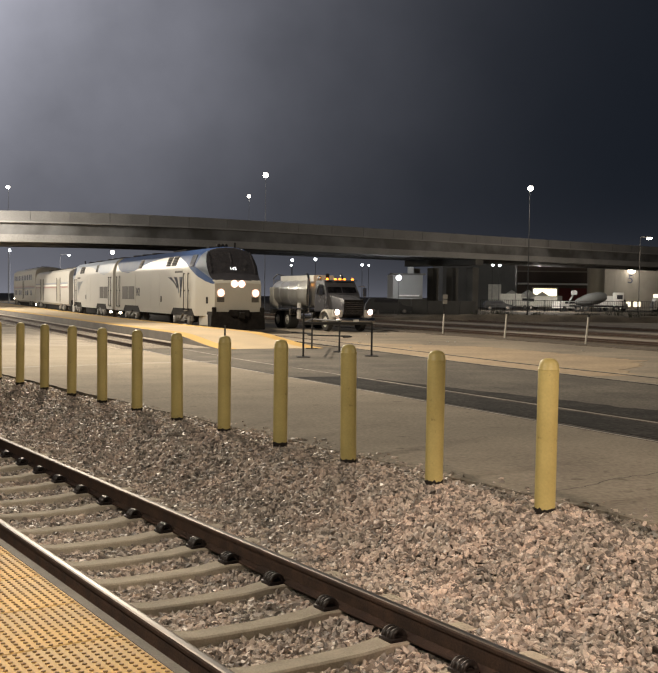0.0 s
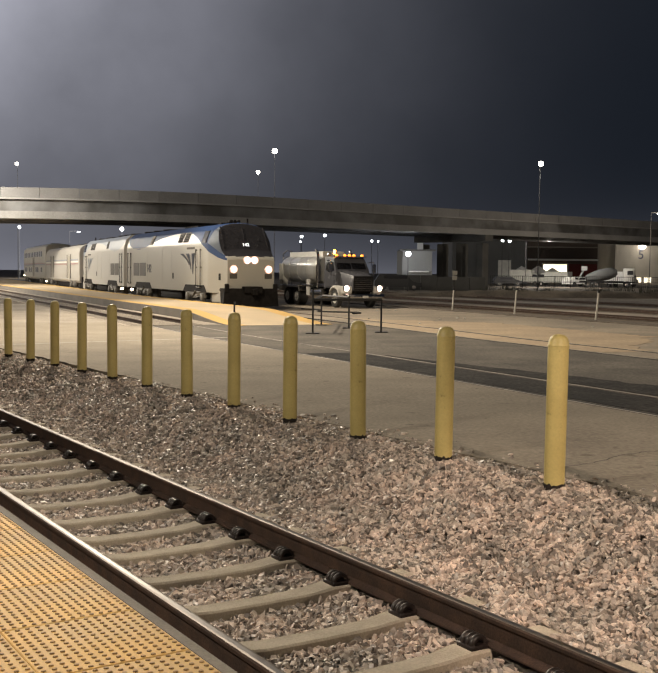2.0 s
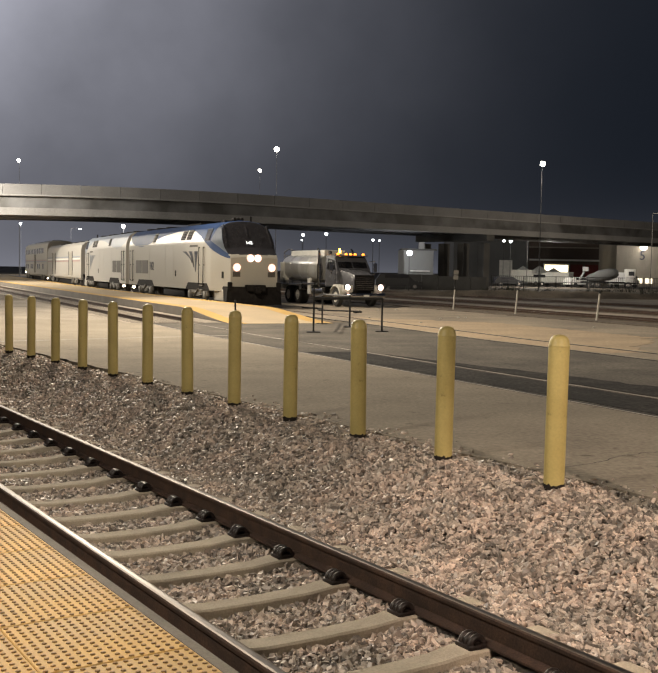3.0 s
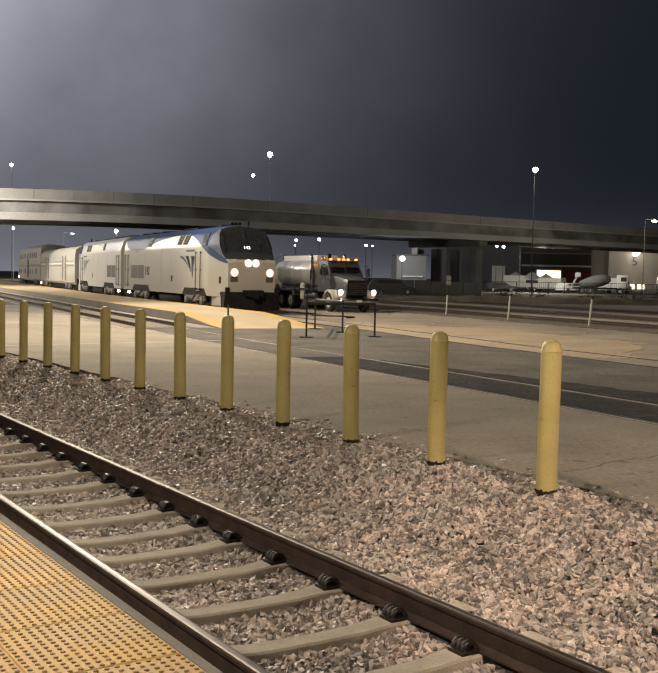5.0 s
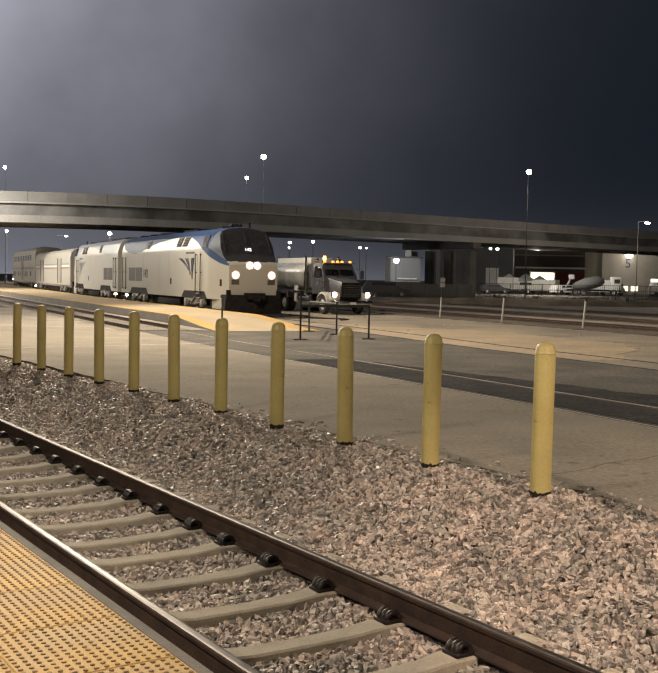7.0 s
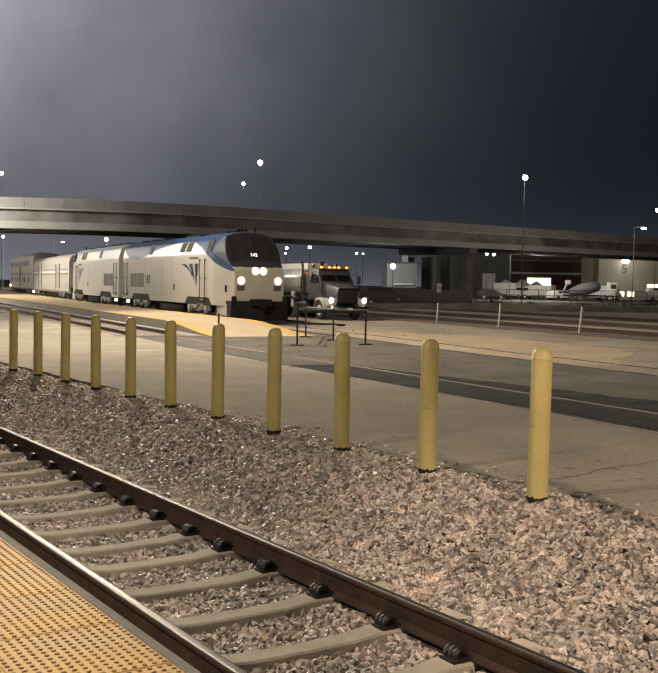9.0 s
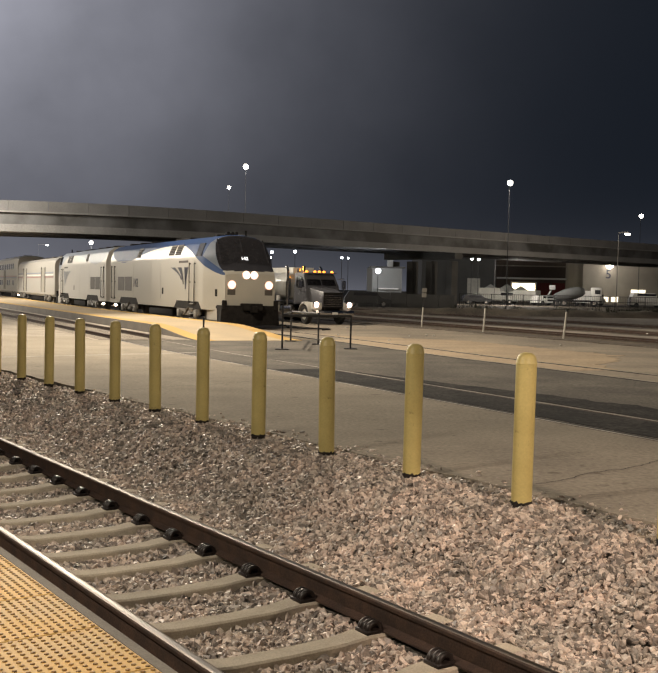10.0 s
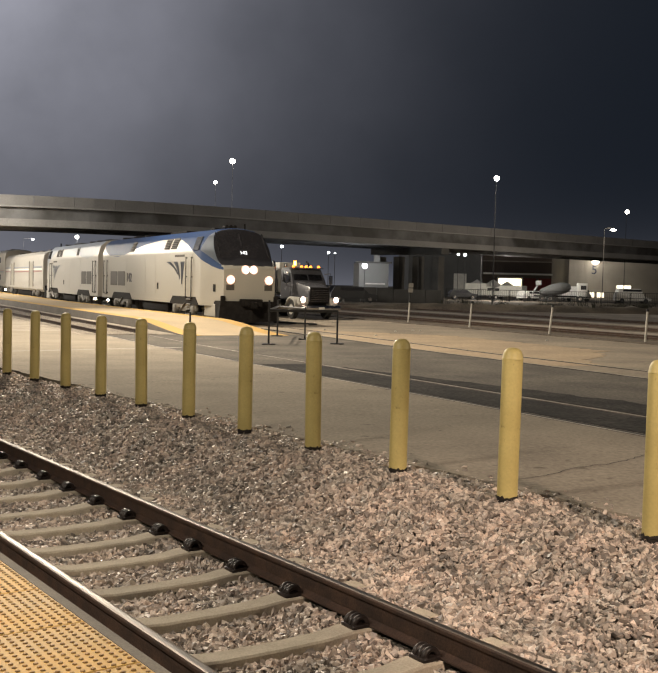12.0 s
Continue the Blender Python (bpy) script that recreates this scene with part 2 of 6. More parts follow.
def bed_z(s, o):
    """Height of the ballast surface beside and between the near rails."""
    p = near(s, o)
    rise = smooth_step(0.5, 1.95, o)
    packed = 0.036 * max(smooth_step(-0.30, -0.12, o) * (1 - smooth_step(0.5, 0.9, o)), smooth_step(-1.80, -1.66, o) * (1 - smooth_step(-1.40, -1.22, o)))
    base = -0.0101 * p.y - 0.225 + packed - (0.030 if -1.45 < o < -0.06 else 0.0)
    return base * (1 - rise) + (pave_z(p.y) - 0.036) * rise + 0.018 * noise.noise(Vector((p.x * 1.6, p.y * 1.6, 3.0)))


# ---- ground: one sheet to the horizon ----
def build_ground():
    verts, faces = [], []
    us = [-900, -300, -100, -40, -20] + [x * 2.0 for x in range(-6, 40)] + [90, 110, 140, 180, 240, 320, 500, 900, 2500]
    ns = [-900, -200, -60, -25, -12, -8] + [x * 0.5 for x in range(-12, 24)] + [13, 15, 18, 22, 27, 32, 40, 50, 65, 90, 140, 220, 400, 900, 2500]
    for u in us:
        for n in ns:
            p = yard(u, n)
            r = Vector((p.x - RAIL_X, p.y - RAIL_Y))
            o = r.x * math.cos(RAIL_HEAD) + r.y * math.sin(RAIL_HEAD)
            z = pave_z(p.y) - 0.03
            if o < 2.4 and -30 < u < 80:
                z = -0.0101 * p.y - 0.33
            verts.append((p.x, p.y, z if abs(p.y) < 200 else -0.05))
    k = len(ns)
    for i in range(len(us) - 1):
        for j in range(k - 1):
            a = i * k + j
            faces.append((a, a + 1, a + k + 1, a + k))
    g = link_mesh("ground", verts, faces, M["dirt"])
    tagged(g, "brown packed dirt and old ballast of the rail yard", "ground", kind="structure")


def strip(name, n0, n1, u0, u1, mat, z, label, rag0=0.0, rag1=0.0, du=0.5, dn=1.0, thick=0.06, kind="structure", category="pavement"):
    """A paved strip along the yard's tracks with ragged long edges."""
    f0 = n0 if callable(n0) else (lambda u: n0)
    f1 = n1 if callable(n1) else (lambda u: n1)
    us = [u0 + i * du for i in range(int((u1 - u0) / du) + 1)]
    k = max(2, int(abs(f1(u0) - f0(u0)) / dn) + 1)
    verts, faces = [], []
    for u in us:
        a = f0(u) + rag0 * noise.noise(Vector((u * 1.7, n_of(f0, u), 1))) + rag0 * 0.5 * noise.noise(Vector((u * 6, 3, 1)))
        b = f1(u) + rag1 * noise.noise(Vector((u * 1.7, 5, 2))) + rag1 * 0.5 * noise.noise(Vector((u * 6, 7, 1)))
        row = [yard(u, a + (b - a) * j / (k - 1)) for j in range(k)]
        row = [Vector((p.x, p.y, pave_z(p.y) + z)) for p in row]
        verts += [row[0] - Vector((0, 0, thick))] + row + [row[-1] - Vector((0, 0, thick))]
    w = k + 2
    for i in range(len(us) - 1):
        for j in range(w - 1):
            a = i * w + j
            faces.append((a, a + 1, a + w + 1, a + w))
    return tagged(link_mesh(name, verts, faces, mat), label, category, kind=kind)


def n_of(f, u):
    return f(u) * 0.37


def track3_n(u):
    """The middle of the arrival track bends gently where it crosses the paving."""
    y = u * AY + 7
    return 17.8 - 0.0016 * max(0, 50 - y) ** 2


build_ground()
strip("concrete_pavement", lambda u: 5.46 - (u - 6.28) * 0.135 + 0.05, 8.98, -16, 40, M["concrete"], 0.0,
      "stained grey-tan concrete paving beside the yellow bollards", 0.05, 0.04, 0.25)
strip("asphalt_crossing", 9.10, lambda u: track3_n(u) - 0.86, -16, 36, M["asphalt"], -0.004, "worn grey asphalt between the embedded rails", 0.0, 0.1)
strip("concrete_apron", lambda u: track3_n(u) - 0.66, 27.4, -16, 84, M["apron"], -0.008, "grey-beige concrete apron of the lorry stand", 0.1, 0.3)


def sand_top(u):
    """Far edge of the drifted sand, tapering at both ends."""
    k = min(smooth_step(20.5, 27.0, u), 1 - smooth_step(34.0, 41.0, u))
    return track3_n(u) + 0.9 + (22.7 - track3_n(u) - 0.9) * k


strip("sand_patch", lambda u: track3_n(u) + 0.86, sand_top, 20.6, 40.9, M["sand"], 0.0, "drifted beige sand on the apron", 0.06, 0.9, 0.2, 0.8, 0.012, category="sand")
strip("sand_patch", lambda u: track3_n(u) - 0.62, lambda u: track3_n(u) + 0.60, 20.6, 36.0, M["sand"], -0.002, "beige sand between the embedded rails", 0.08, 0.06, 0.25, 0.4, 0.012, category="sand")
strip("asphalt_patch", 9.16, lambda u: 10.36, -16, 22, M["asphalt_patch"], 0.004, "dark new asphalt patch between the embedded rails", 0.03, 0.05, 0.25)
strip("asphalt_patch", 10.62, lambda u: 11.9 - max(0, u - 12) * 0.14, -16, 21, M["asphalt_patch"], 0.004, "dark new asphalt patch beside the embedded rail", 0.04, 0.2, 0.2)


# ---- rails ----
def rail_mesh(name, at, s0, s1, ds, parent, h=0.17, label="", top="rail_top"):
    """A flat-bottom rail swept along the line at(s) -> (place of the head's top, heading)."""
    prof = [(-0.07, -h), (-0.07, -h + 0.012), (-0.012, -h + 0.032), (-0.010, -0.045), (-0.034, -0.034), (-0.036, -0.012), (-0.028, -0.003), (-0.015, 0.0),
            (0.013, 0.0), (0.028, -0.003), (0.036, -0.012), (0.034, -0.034), (0.010, -0.045), (0.012, -h + 0.032), (0.07, -h + 0.012), (0.07, -h)]
    k, verts, faces, idx = len(prof), [], [], []
    count = int((s1 - s0) / ds) + 1
    for i in range(count):
        p, hd = at(s0 + i * ds)
        for o, z in prof:
            verts.append((p.x + o * math.cos(hd), p.y + o * math.sin(hd), p.z + z))
    for i in range(count - 1):
        for j in range(k - 1):
            a = i * k + j
            faces.append((a, a + 1, a + k + 1, a + k))
            idx.append(1 if j == 7 else (2 if j in (6, 8) else 0))
    faces += [tuple(range(k - 1, -1, -1)), tuple((count - 1) * k + j for j in range(k))]
    idx += [0, 0]
    ob = link_mesh(name, verts, faces, [M["rail_side"], M[top], M["rail_shoulder" if top == "rail_top" else top]], parent, label)
    ob.data.polygons.foreach_set("material_index", idx)
    return ob


near_track = empty("near_track", pose(0, 0, 0), "railway track with concrete ties and rusty rails in ballast", "railway track", kind="structure")
rail_mesh("rail", lambda s: (near(s, 0.0), near_heading(s)), -28, 46, 0.5, near_track)
rail_mesh("rail", lambda s: (near(s, -1.51), near_heading(s)), -28, 46, 0.5, near_track)


def tie_mesh():
    """A concrete tie with raised rail seats and a dipped middle; along x, its right rail seat at 0."""
    xs = [-2.02, -1.98, -1.80, -1.30, -1.12, -0.755, -0.39, -0.21, 0.29, 0.47, 0.51]
    zs = [-0.185, -0.172, -0.170, -0.170, -0.190, -0.195, -0.190, -0.170, -0.170, -0.172, -0.185]
    ws = [0.080, 0.088, 0.092, 0.092, 0.080, 0.077, 0.080, 0.092, 0.092, 0.088, 0.080]
    verts, faces = [], []
    for x, z, w in zip(xs, zs, ws):
        verts += [(x, -w - 0.03, -0.38), (x, -w - 0.006, z - 0.012), (x, -w + 0.008, z), (x, w - 0.008, z), (x, w + 0.006, z - 0.012), (x, w + 0.03, -0.38)]
    for i in range(len(xs) - 1):
        for j in range(5):
            a = i * 6 + j
            faces.append((a, a + 6, a + 7, a + 1))
    faces += [tuple(range(6)), tuple(range(len(verts) - 1, len(verts) - 7, -1))]
    me = bpy.data.meshes.new("tie")
    me.from_pydata(verts, [], faces)
    me.materials.append(M["tie"])
    return me


def clip_mesh():
    """A coiled spring clip on its shoulder at a rail's foot; points to +x."""
    bm = bmesh.new()
    box(bm, (0.035, 0, 0.008), (0.12, 0.125, 0.03), 0.008)
    box(bm, (0.02, 0, 0.030), (0.07, 0.05, 0.04), 0.012)
    for y in (-0.036, 0.0, 0.036):
        rings = []
        for q in range(9):
            a = math.pi * (q / 8 * 1.1 - 0.05)
            rings.append([bm.verts.new((0.030 + (0.044 + 0.017 * math.cos(w)) * math.cos(a), y + 0.018 * math.sin(w), 0.016 + (0.044 + 0.017 * math.cos(w)) * math.sin(a)))
                          for w in (math.pi * i / 4 for i in range(8))])
        for p, q in zip(rings[:-1], rings[1:]):
            for i in range(8):
                bm.faces.new((p[i], p[(i + 1) % 8], q[(i + 1) % 8], q[i]))
    cyl(bm, (0.070, -0.058, 0.014), (0.070, 0.058, 0.014), 0.013, seg=8)
    bmesh.ops.recalc_face_normals(bm, faces=bm.faces)
    me = bpy.data.meshes.new("clip")
    bm.to_mesh(me), bm.free()
    me.shade_smooth()
    me.materials.append(M["clip"])
    return me


TIE, CLIP = tie_mesh(), clip_mesh()
# the ties lie a little unevenly
TIES = [3.63, 4.32, 5.11, 5.87, 6.61, 7.24, 7.94, 8.69, 9.49, 10.25, 11.05, 11.81, 12.57, 13.35]
TIES = [3.68 - 0.745 * k for k in range(40, 0, -1)] + TIES + [13.35 + 0.76 * k for k in range(1, 34)]
for s in TIES:
    tie = new("tie", TIE)
    p, hd = near(s, 0.0), near_heading(s)
    tie.matrix_world = Matrix.Translation(p) @ Euler((0, 0, hd + 0.012 * noise.noise((s, 0, 0)))).to_matrix().to_4x4()
    tie.parent = near_track
    if -6 < s < 22:
        for x, turn in ((-0.085, 180), (0.085, 0), (-1.425, 0), (-1.595, 180)):
            c = new("clip", CLIP)
            c.matrix_world = tie.matrix_world @ pose(x, 0, -0.172, 0, 0, turn) @ Matrix.Scale(1.12, 4)
            c.parent = near_track


# ---- ballast ----
def stones(name, spots, label, sizes=(0.014, 0.031), seed=5):
    """Crushed stones, each with its own facets, as one mesh."""
    rng = np.random.default_rng(seed)
    # a chipped block: twelve corners of a prism, pushed about
    ang = np.arange(5) * 2 * math.pi / 5
    base = np.array([(math.cos(a), math.sin(a), -0.6) for a in ang] + [(0.8 * math.cos(a + 0.5), 0.8 * math.sin(a + 0.5), 0.65) for a in ang])
    tris = [(0, 2, 1), (0, 3, 2), (0, 4, 3), (5, 6, 7), (5, 7, 8), (5, 8, 9)]
    for i in range(5):
        tris += [(i, (i + 1) % 5, 5 + i), ((i + 1) % 5, 5 + (i + 1) % 5, 5 + i)]
    tris = np.array(tris)
    n, k = len(spots), len(base)
    shape = base[None] + 0.75 * (rng.random((n, k, 3)) - 0.5)
    shape = shape * rng.uniform(0.55, 1.35, (n, 1, 3)) * np.array((1.2, 1.0, 0.62)) * rng.uniform(sizes[0], sizes[1], (n, 1, 1))
    q = rng.normal(size=(n, 4)) * np.array((1.0, 0.45, 0.45, 1.0))
    q /= np.linalg.norm(q, axis=1, keepdims=True)
    w, x, y, z = q.T
    rot = np.stack([np.stack([1 - 2 * (y * y + z * z), 2 * (x * y - w * z), 2 * (x * z + w * y)], -1),
                    np.stack([2 * (x * y + w * z), 1 - 2 * (x * x + z * z), 2 * (y * z - w * x)], -1),
                    np.stack([2 * (x * z - w * y), 2 * (y * z + w * x), 1 - 2 * (x * x + y * y)], -1)], -2)
    v = np.einsum("nij,nkj->nki", rot, shape) + np.asarray(spots)[:, None, :]
    f = (tris[None] + (np.arange(n) * k)[:, None, None]).reshape(-1, 3)
    me = bpy.data.meshes.new(name)
    me.vertices.add(n * k)
    me.vertices.foreach_set("co", v.reshape(-1).astype(np.float32))
    me.loops.add(len(f) * 3)
    me.loops.foreach_set("vertex_index", f.reshape(-1).astype(np.int32))
    me.polygons.add(len(f))
    me.polygons.foreach_set("loop_start", np.arange(0, len(f) * 3, 3, dtype=np.int32))
    me.update(calc_edges=True)
    me.shade_flat()
    me.materials.append(M["stone"])
    return tagged(new(name, me), label, "gravel", kind="stuff")


def ballast_spots(rng, s0, s1, o0, o1, per_m2, lift=0.0, keep_ties=False):
    out = []
    ties = np.array(TIES)
    for _ in range(int((s1 - s0) * (o1 - o0) * per_m2)):
        s, o = rng.uniform(s0, s1), rng.uniform(o0, o1)
        gap = np.abs(ties - s).min()
        on_tie = gap < 0.108 and o < 0.52
        if abs(o) < 0.085 or abs(o + 1.51) < 0.085:
            continue
        if on_tie and (keep_ties or rng.random() > 0.0):
            continue
        p = near(s, o)
        out.append((p.x, p.y, bed_z(s, o) + rng.uniform(-0.012, 0.014) + lift))
    return out


def build_bed():
    verts, faces = [], []
    ss = [-28 + 0.4 * i for i in range(186)]
    os_ = [-3.4 + 0.17 * j for j in range(34)]
    for s in ss:
        for o in os_:
            p = near(s, o)
            verts.append((p.x, p.y, bed_z(s, o) - (0.018 if o < 1.9 else 0.004)))
    k = len(os_)
    for i in range(len(ss) - 1):
        for j in range(k - 1):
            a = i * k + j
            faces.append((a, a + 1, a + k + 1, a + k))
    tagged(link_mesh("ballast_bed", verts, faces, M["ballast_bed"], smooth=True), "compacted grey-pink ballast under the track, darkened for shade between stones", "ballast", kind="structure")
    rng = np.random.default_rng(2)
    spots = ballast_spots(rng, 2.0, 9.5, -1.5, 2.15, 2200) + ballast_spots(rng, 9.5, 17, -1.5, 2.2, 1400)
    spots += ballast_spots(rng, 17, 27, -0.3, 2.2, 600) + ballast_spots(rng, -6, 2.0, -1.5, 2.2, 500)
    spots += ballast_spots(rng, -6, 16, 2.15, 2.40, 1300, 0.004) + ballast_spots(rng, -6, 16, 2.40, 2.50, 500, 0.014) + ballast_spots(rng, 0, 12, 2.5, 2.75, 22, 0.03)
    stones("ballast", spots, "crushed grey and pink ballast stones along the track")


build_bed()


# ---- bollards ----
def bollard():
    b = empty("bollard", pose(0, 0, 0), "yellow plastic-sleeved steel bollard with a domed top, standing in gravel", "bollard", "row of bollards along the track")
    bm = bmesh.new()
    lathe(bm, [(0.083, 0.006), (0.083, 1.126), (0.0855, 1.129), (0.0852, 1.138), (0.0825, 1.142), (0.081, 1.152), (0.076, 1.176), (0.066, 1.198), (0.05, 1.212), (0.028, 1.219), (0.004, 1.222)], 28)
    part("sleeve", bm, M["yellow"], b, smooth=True)
    bm = bmesh.new()
    prof = [(0.075, -0.25), (0.08, 0.0), (0.0855, 0.004), (0.086, 0.018), (0.0842, 0.026)]
    vs = lathe(bm, prof, 28)
    for v in vs:
        if v.co.z > 0.015:
            v.co.z += 0.022 * noise.noise(Vector((v.co.x * 40, v.co.y * 40, 0)))
    part("foot", bm, M["scuff"], b, "black scuffed foot", smooth=True)
    return b


def bollard_place(j):
    h0, k, s = radians(30.19), 0.00413, 1.501 * j
    h = h0 + k * s
    x, y = 1.743 + (math.cos(h) - math.cos(h0)) / k, 8.36 + (math.sin(h) - math.sin(h0)) / k
    return pose(x, y, pave_z(y), 0.5 * math.sin(j * 2.1), 0.5 * math.cos(j * 1.3), 37 * j)


first = bollard()
first.matrix_world = bollard_place(0)
for j in [-2, -1] + list(range(1, 15)):
    copy_thing(first, bollard_place(j))


# ---- the platform underfoot ----
def tactile_mesh(size=0.605, cells=14, name="tactile_panel"):
    """A square tactile panel with rows of truncated domes."""
    verts, faces = [], []
    half, b, t = size / 2, 0.004, 0.012
    for x, y, z in ((-1, -1, -t), (1, -1, -t), (1, 1, -t), (-1, 1, -t)):
        verts.append((x * half, y * half, z))
    for x, y in ((-1, -1), (1, -1), (1, 1), (-1, 1)):
        verts.append((x * half, y * half, -b))
    for x, y in ((-1, -1), (1, -1), (1, 1), (-1, 1)):
        verts.append((x * (half - b), y * (half - b), 0))
    for a in (0, 4):
        for i in range(4):
            faces.append((a + i, a + (i + 1) % 4, a + 4 + (i + 1) % 4, a + 4 + i))
    faces.append((8, 9, 10, 11))
    step = size / cells
    for i in range(cells):
        for j in range(cells):
            cx, cy = -half + step * (i + 0.5), -half + step * (j + 0.5)
            o = len(verts)
            for r, z in ((0.0112, 0.0004), (0.0092, 0.0046), (0.0062, 0.0055)):
                for q in range(8):
                    verts.append((cx + r * math.cos(q * math.pi / 4), cy + r * math.sin(q * math.pi / 4), z))
            for ring in (0, 8):
                for q in range(8):
                    faces.append((o + ring + q, o + ring + (q + 1) % 8, o + ring + 8 + (q + 1) % 8, o + ring + 8 + q))
            faces.append(tuple(o + 16 + q for q in range(8)))
    me = bpy.data.meshes.new(name)
    me.from_pydata(verts, [], faces)
    me.materials.append(M["tactile"])
    me.materials.append(M["dome"])
    me.polygons.foreach_set("material_index", [0 if len(f) == 4 and max(f) < 12 else 1 for f in faces])
    return me


PLATFORM_O, PLATFORM_Z = -2.19, 0.42
platform = empty("platform", pose(0, 0, 0), "station platform with yellow tactile edge panels", "platform", kind="structure")


def swept(name, o0, o1, z0, z1, s0, s1, mat, parent, label=""):
    verts, faces = [], []
    cnt = int((s1 - s0) / 1.0) + 1
    for i in range(cnt):
        s = s0 + i * 1.0
        for o, z in ((o0, z0), (o1, z0), (o1, z1), (o0, z1)):
            verts.append(near(s, o, z))
    for i in range(cnt - 1):
        for j in range(4):
            a = i * 4
            faces.append((a + j, a + (j + 1) % 4, a + 4 + (j + 1) % 4, a + 4 + j))
    faces += [(0, 1, 2, 3), tuple((cnt - 1) * 4 + j for j in (3, 2, 1, 0))]
    return link_mesh(name, verts, faces, mat, parent, label)


swept("edge_strip", PLATFORM_O - 0.05, PLATFORM_O, -0.6, PLATFORM_Z - 0.004, -30, 50, M["nosing"], platform, "grey concrete edge of the platform")
swept("slab", PLATFORM_O - 6.0, PLATFORM_O - 0.055, -0.6, PLATFORM_Z - 0.016, -30, 50, M["platform"], platform, "concrete platform slab")
PANEL = tactile_mesh()
for row in range(2):
    for i in range(-46, 30):
        s = 1.35 + 0.61 * i
        o = PLATFORM_O - 0.055 - 0.305 - 0.61 * row
        q = new("tactile_panel", PANEL)
        q.matrix_world = Matrix.Translation(near(s, o, PLATFORM_Z)) @ Euler((-0.0085, 0, near_heading(s))).to_matrix().to_4x4()
        q.parent = platform

# ---- the middle ground: tracks, far platform, barriers ----
def straight_track(name, n, u0, u1, label, rise=0.17, sunk=False, bend=None, top="rail_dull"):
    t = empty(name, pose(0, 0, 0), label, "railway track", kind="structure")

    def at_of(o):
        def at(s):
            p = yard(s, (bend(s) if bend else n) + o)
            p.z = pave_z(p.y) + (0.008 if sunk else rise)
            return p, HEAD
        return at
    for o in (-0.755, 0.755):
        rail_mesh("rail", at_of(o), u0, u1, 2.0, t, top=top)
    return t


M["pale_strip"] = material("pale_trodden_gravel", (0.40, 0.345, 0.275), 0.95, vary=0.3, scale=0.5, bump=0.6, fine=12, second=(0.20, 0.17, 0.14), patch=0.8)
M["flange"] = material("dark_flangeway", (0.02, 0.018, 0.016), 0.95, vary=0.3, scale=4)
straight_track("crossing_track", 9.72, -16, 36, "rails embedded in the asphalt crossing", sunk=True)
straight_track("platform_track", 9.72, 36, 150, "rusty railway track beside the far platform", 0.15, top="rail_rusty")
straight_track("arrival_crossing", 17.8, -16, 42, "rails embedded in the sandy paving", sunk=True, bend=track3_n)
for o in (-0.83, 0.68):
    strip("flangeway", lambda u: track3_n(u) + o, lambda u: track3_n(u) + o + 0.15, -16, 42, M["flange"], 0.003, "dark broken groove beside the embedded rail", 0.05, 0.05, 0.25)
strip("flangeway", 9.0, 9.09, -16, 36, M["flange"], 0.002, "dark groove between concrete and asphalt", 0.02, 0.03, 0.25)
strip("ballast_strip", 8.2, 11.7, 36, 150, M["pale_strip"], 0.007, "grey ballast under the platform track", 0.3, 0.0, category="ballast")
strip("ballast_strip", 2.0, 8.3, 38.5, 60, M["pale_strip"], 0.003, "pale gravel beside the paving", 0.8, 0.3, category="ballast")
TIMBER = bpy.data.meshes.new("tie")
_bm = bmesh.new()
box(_bm, (0, 0, -0.05), (2.6, 0.22, 0.16), 0.015)
_bm.to_mesh(TIMBER), _bm.free()
TIMBER.materials.append(M["wood_tie"])


def timber_ties(parent, n, u0, u1, step, z=0.02):
    u = u0
    while u < u1:
        t = new("tie", TIMBER)
        t.matrix_world = Matrix.Translation(yard(u, n, z)) @ Euler((0, 0, HEAD)).to_matrix().to_4x4()
        t.parent = parent
        u += step


timber_ties(bpy.data.objects["platform_track"], 9.72, 36.3, 90, 0.62, -0.018)
for n, lab in ((31.5, "rusty yard track in brown dirt"), (37.5, "rusty yard track in brown dirt"), (46.0, "rusty far yard track in brown dirt")):
    t = straight_track("yard_track", n, 0, 190, lab, 0.06, top="rail_top")
    timber_ties(t, n, 8, 110, 0.65, -0.045)
strip("gravel_strip", 33.6, 35.2, 0, 170, M["pale_strip"], -0.012, "pale trodden gravel between the yard tracks", 0.5, 0.5, 1.0, category="gravel")
strip("gravel_strip", 41.0, 43.0, 0, 170, M["pale_strip"], -0.012, "pale trodden gravel between the yard tracks", 0.6, 0.6, 1.0, category="gravel")
strip("dirt_rim", 27.5, 28.4, -10, 60, M["ballast_bed"], 0.03, "ragged heap of dirt along the paving edge", 0.3, 0.3, 0.4, 0.3, category="dirt")
strip("painted_line", 0.2, 0.34, 26.5, 27.0, M["line"], 0.004, "worn white line on the concrete", 0.0, 0.0)


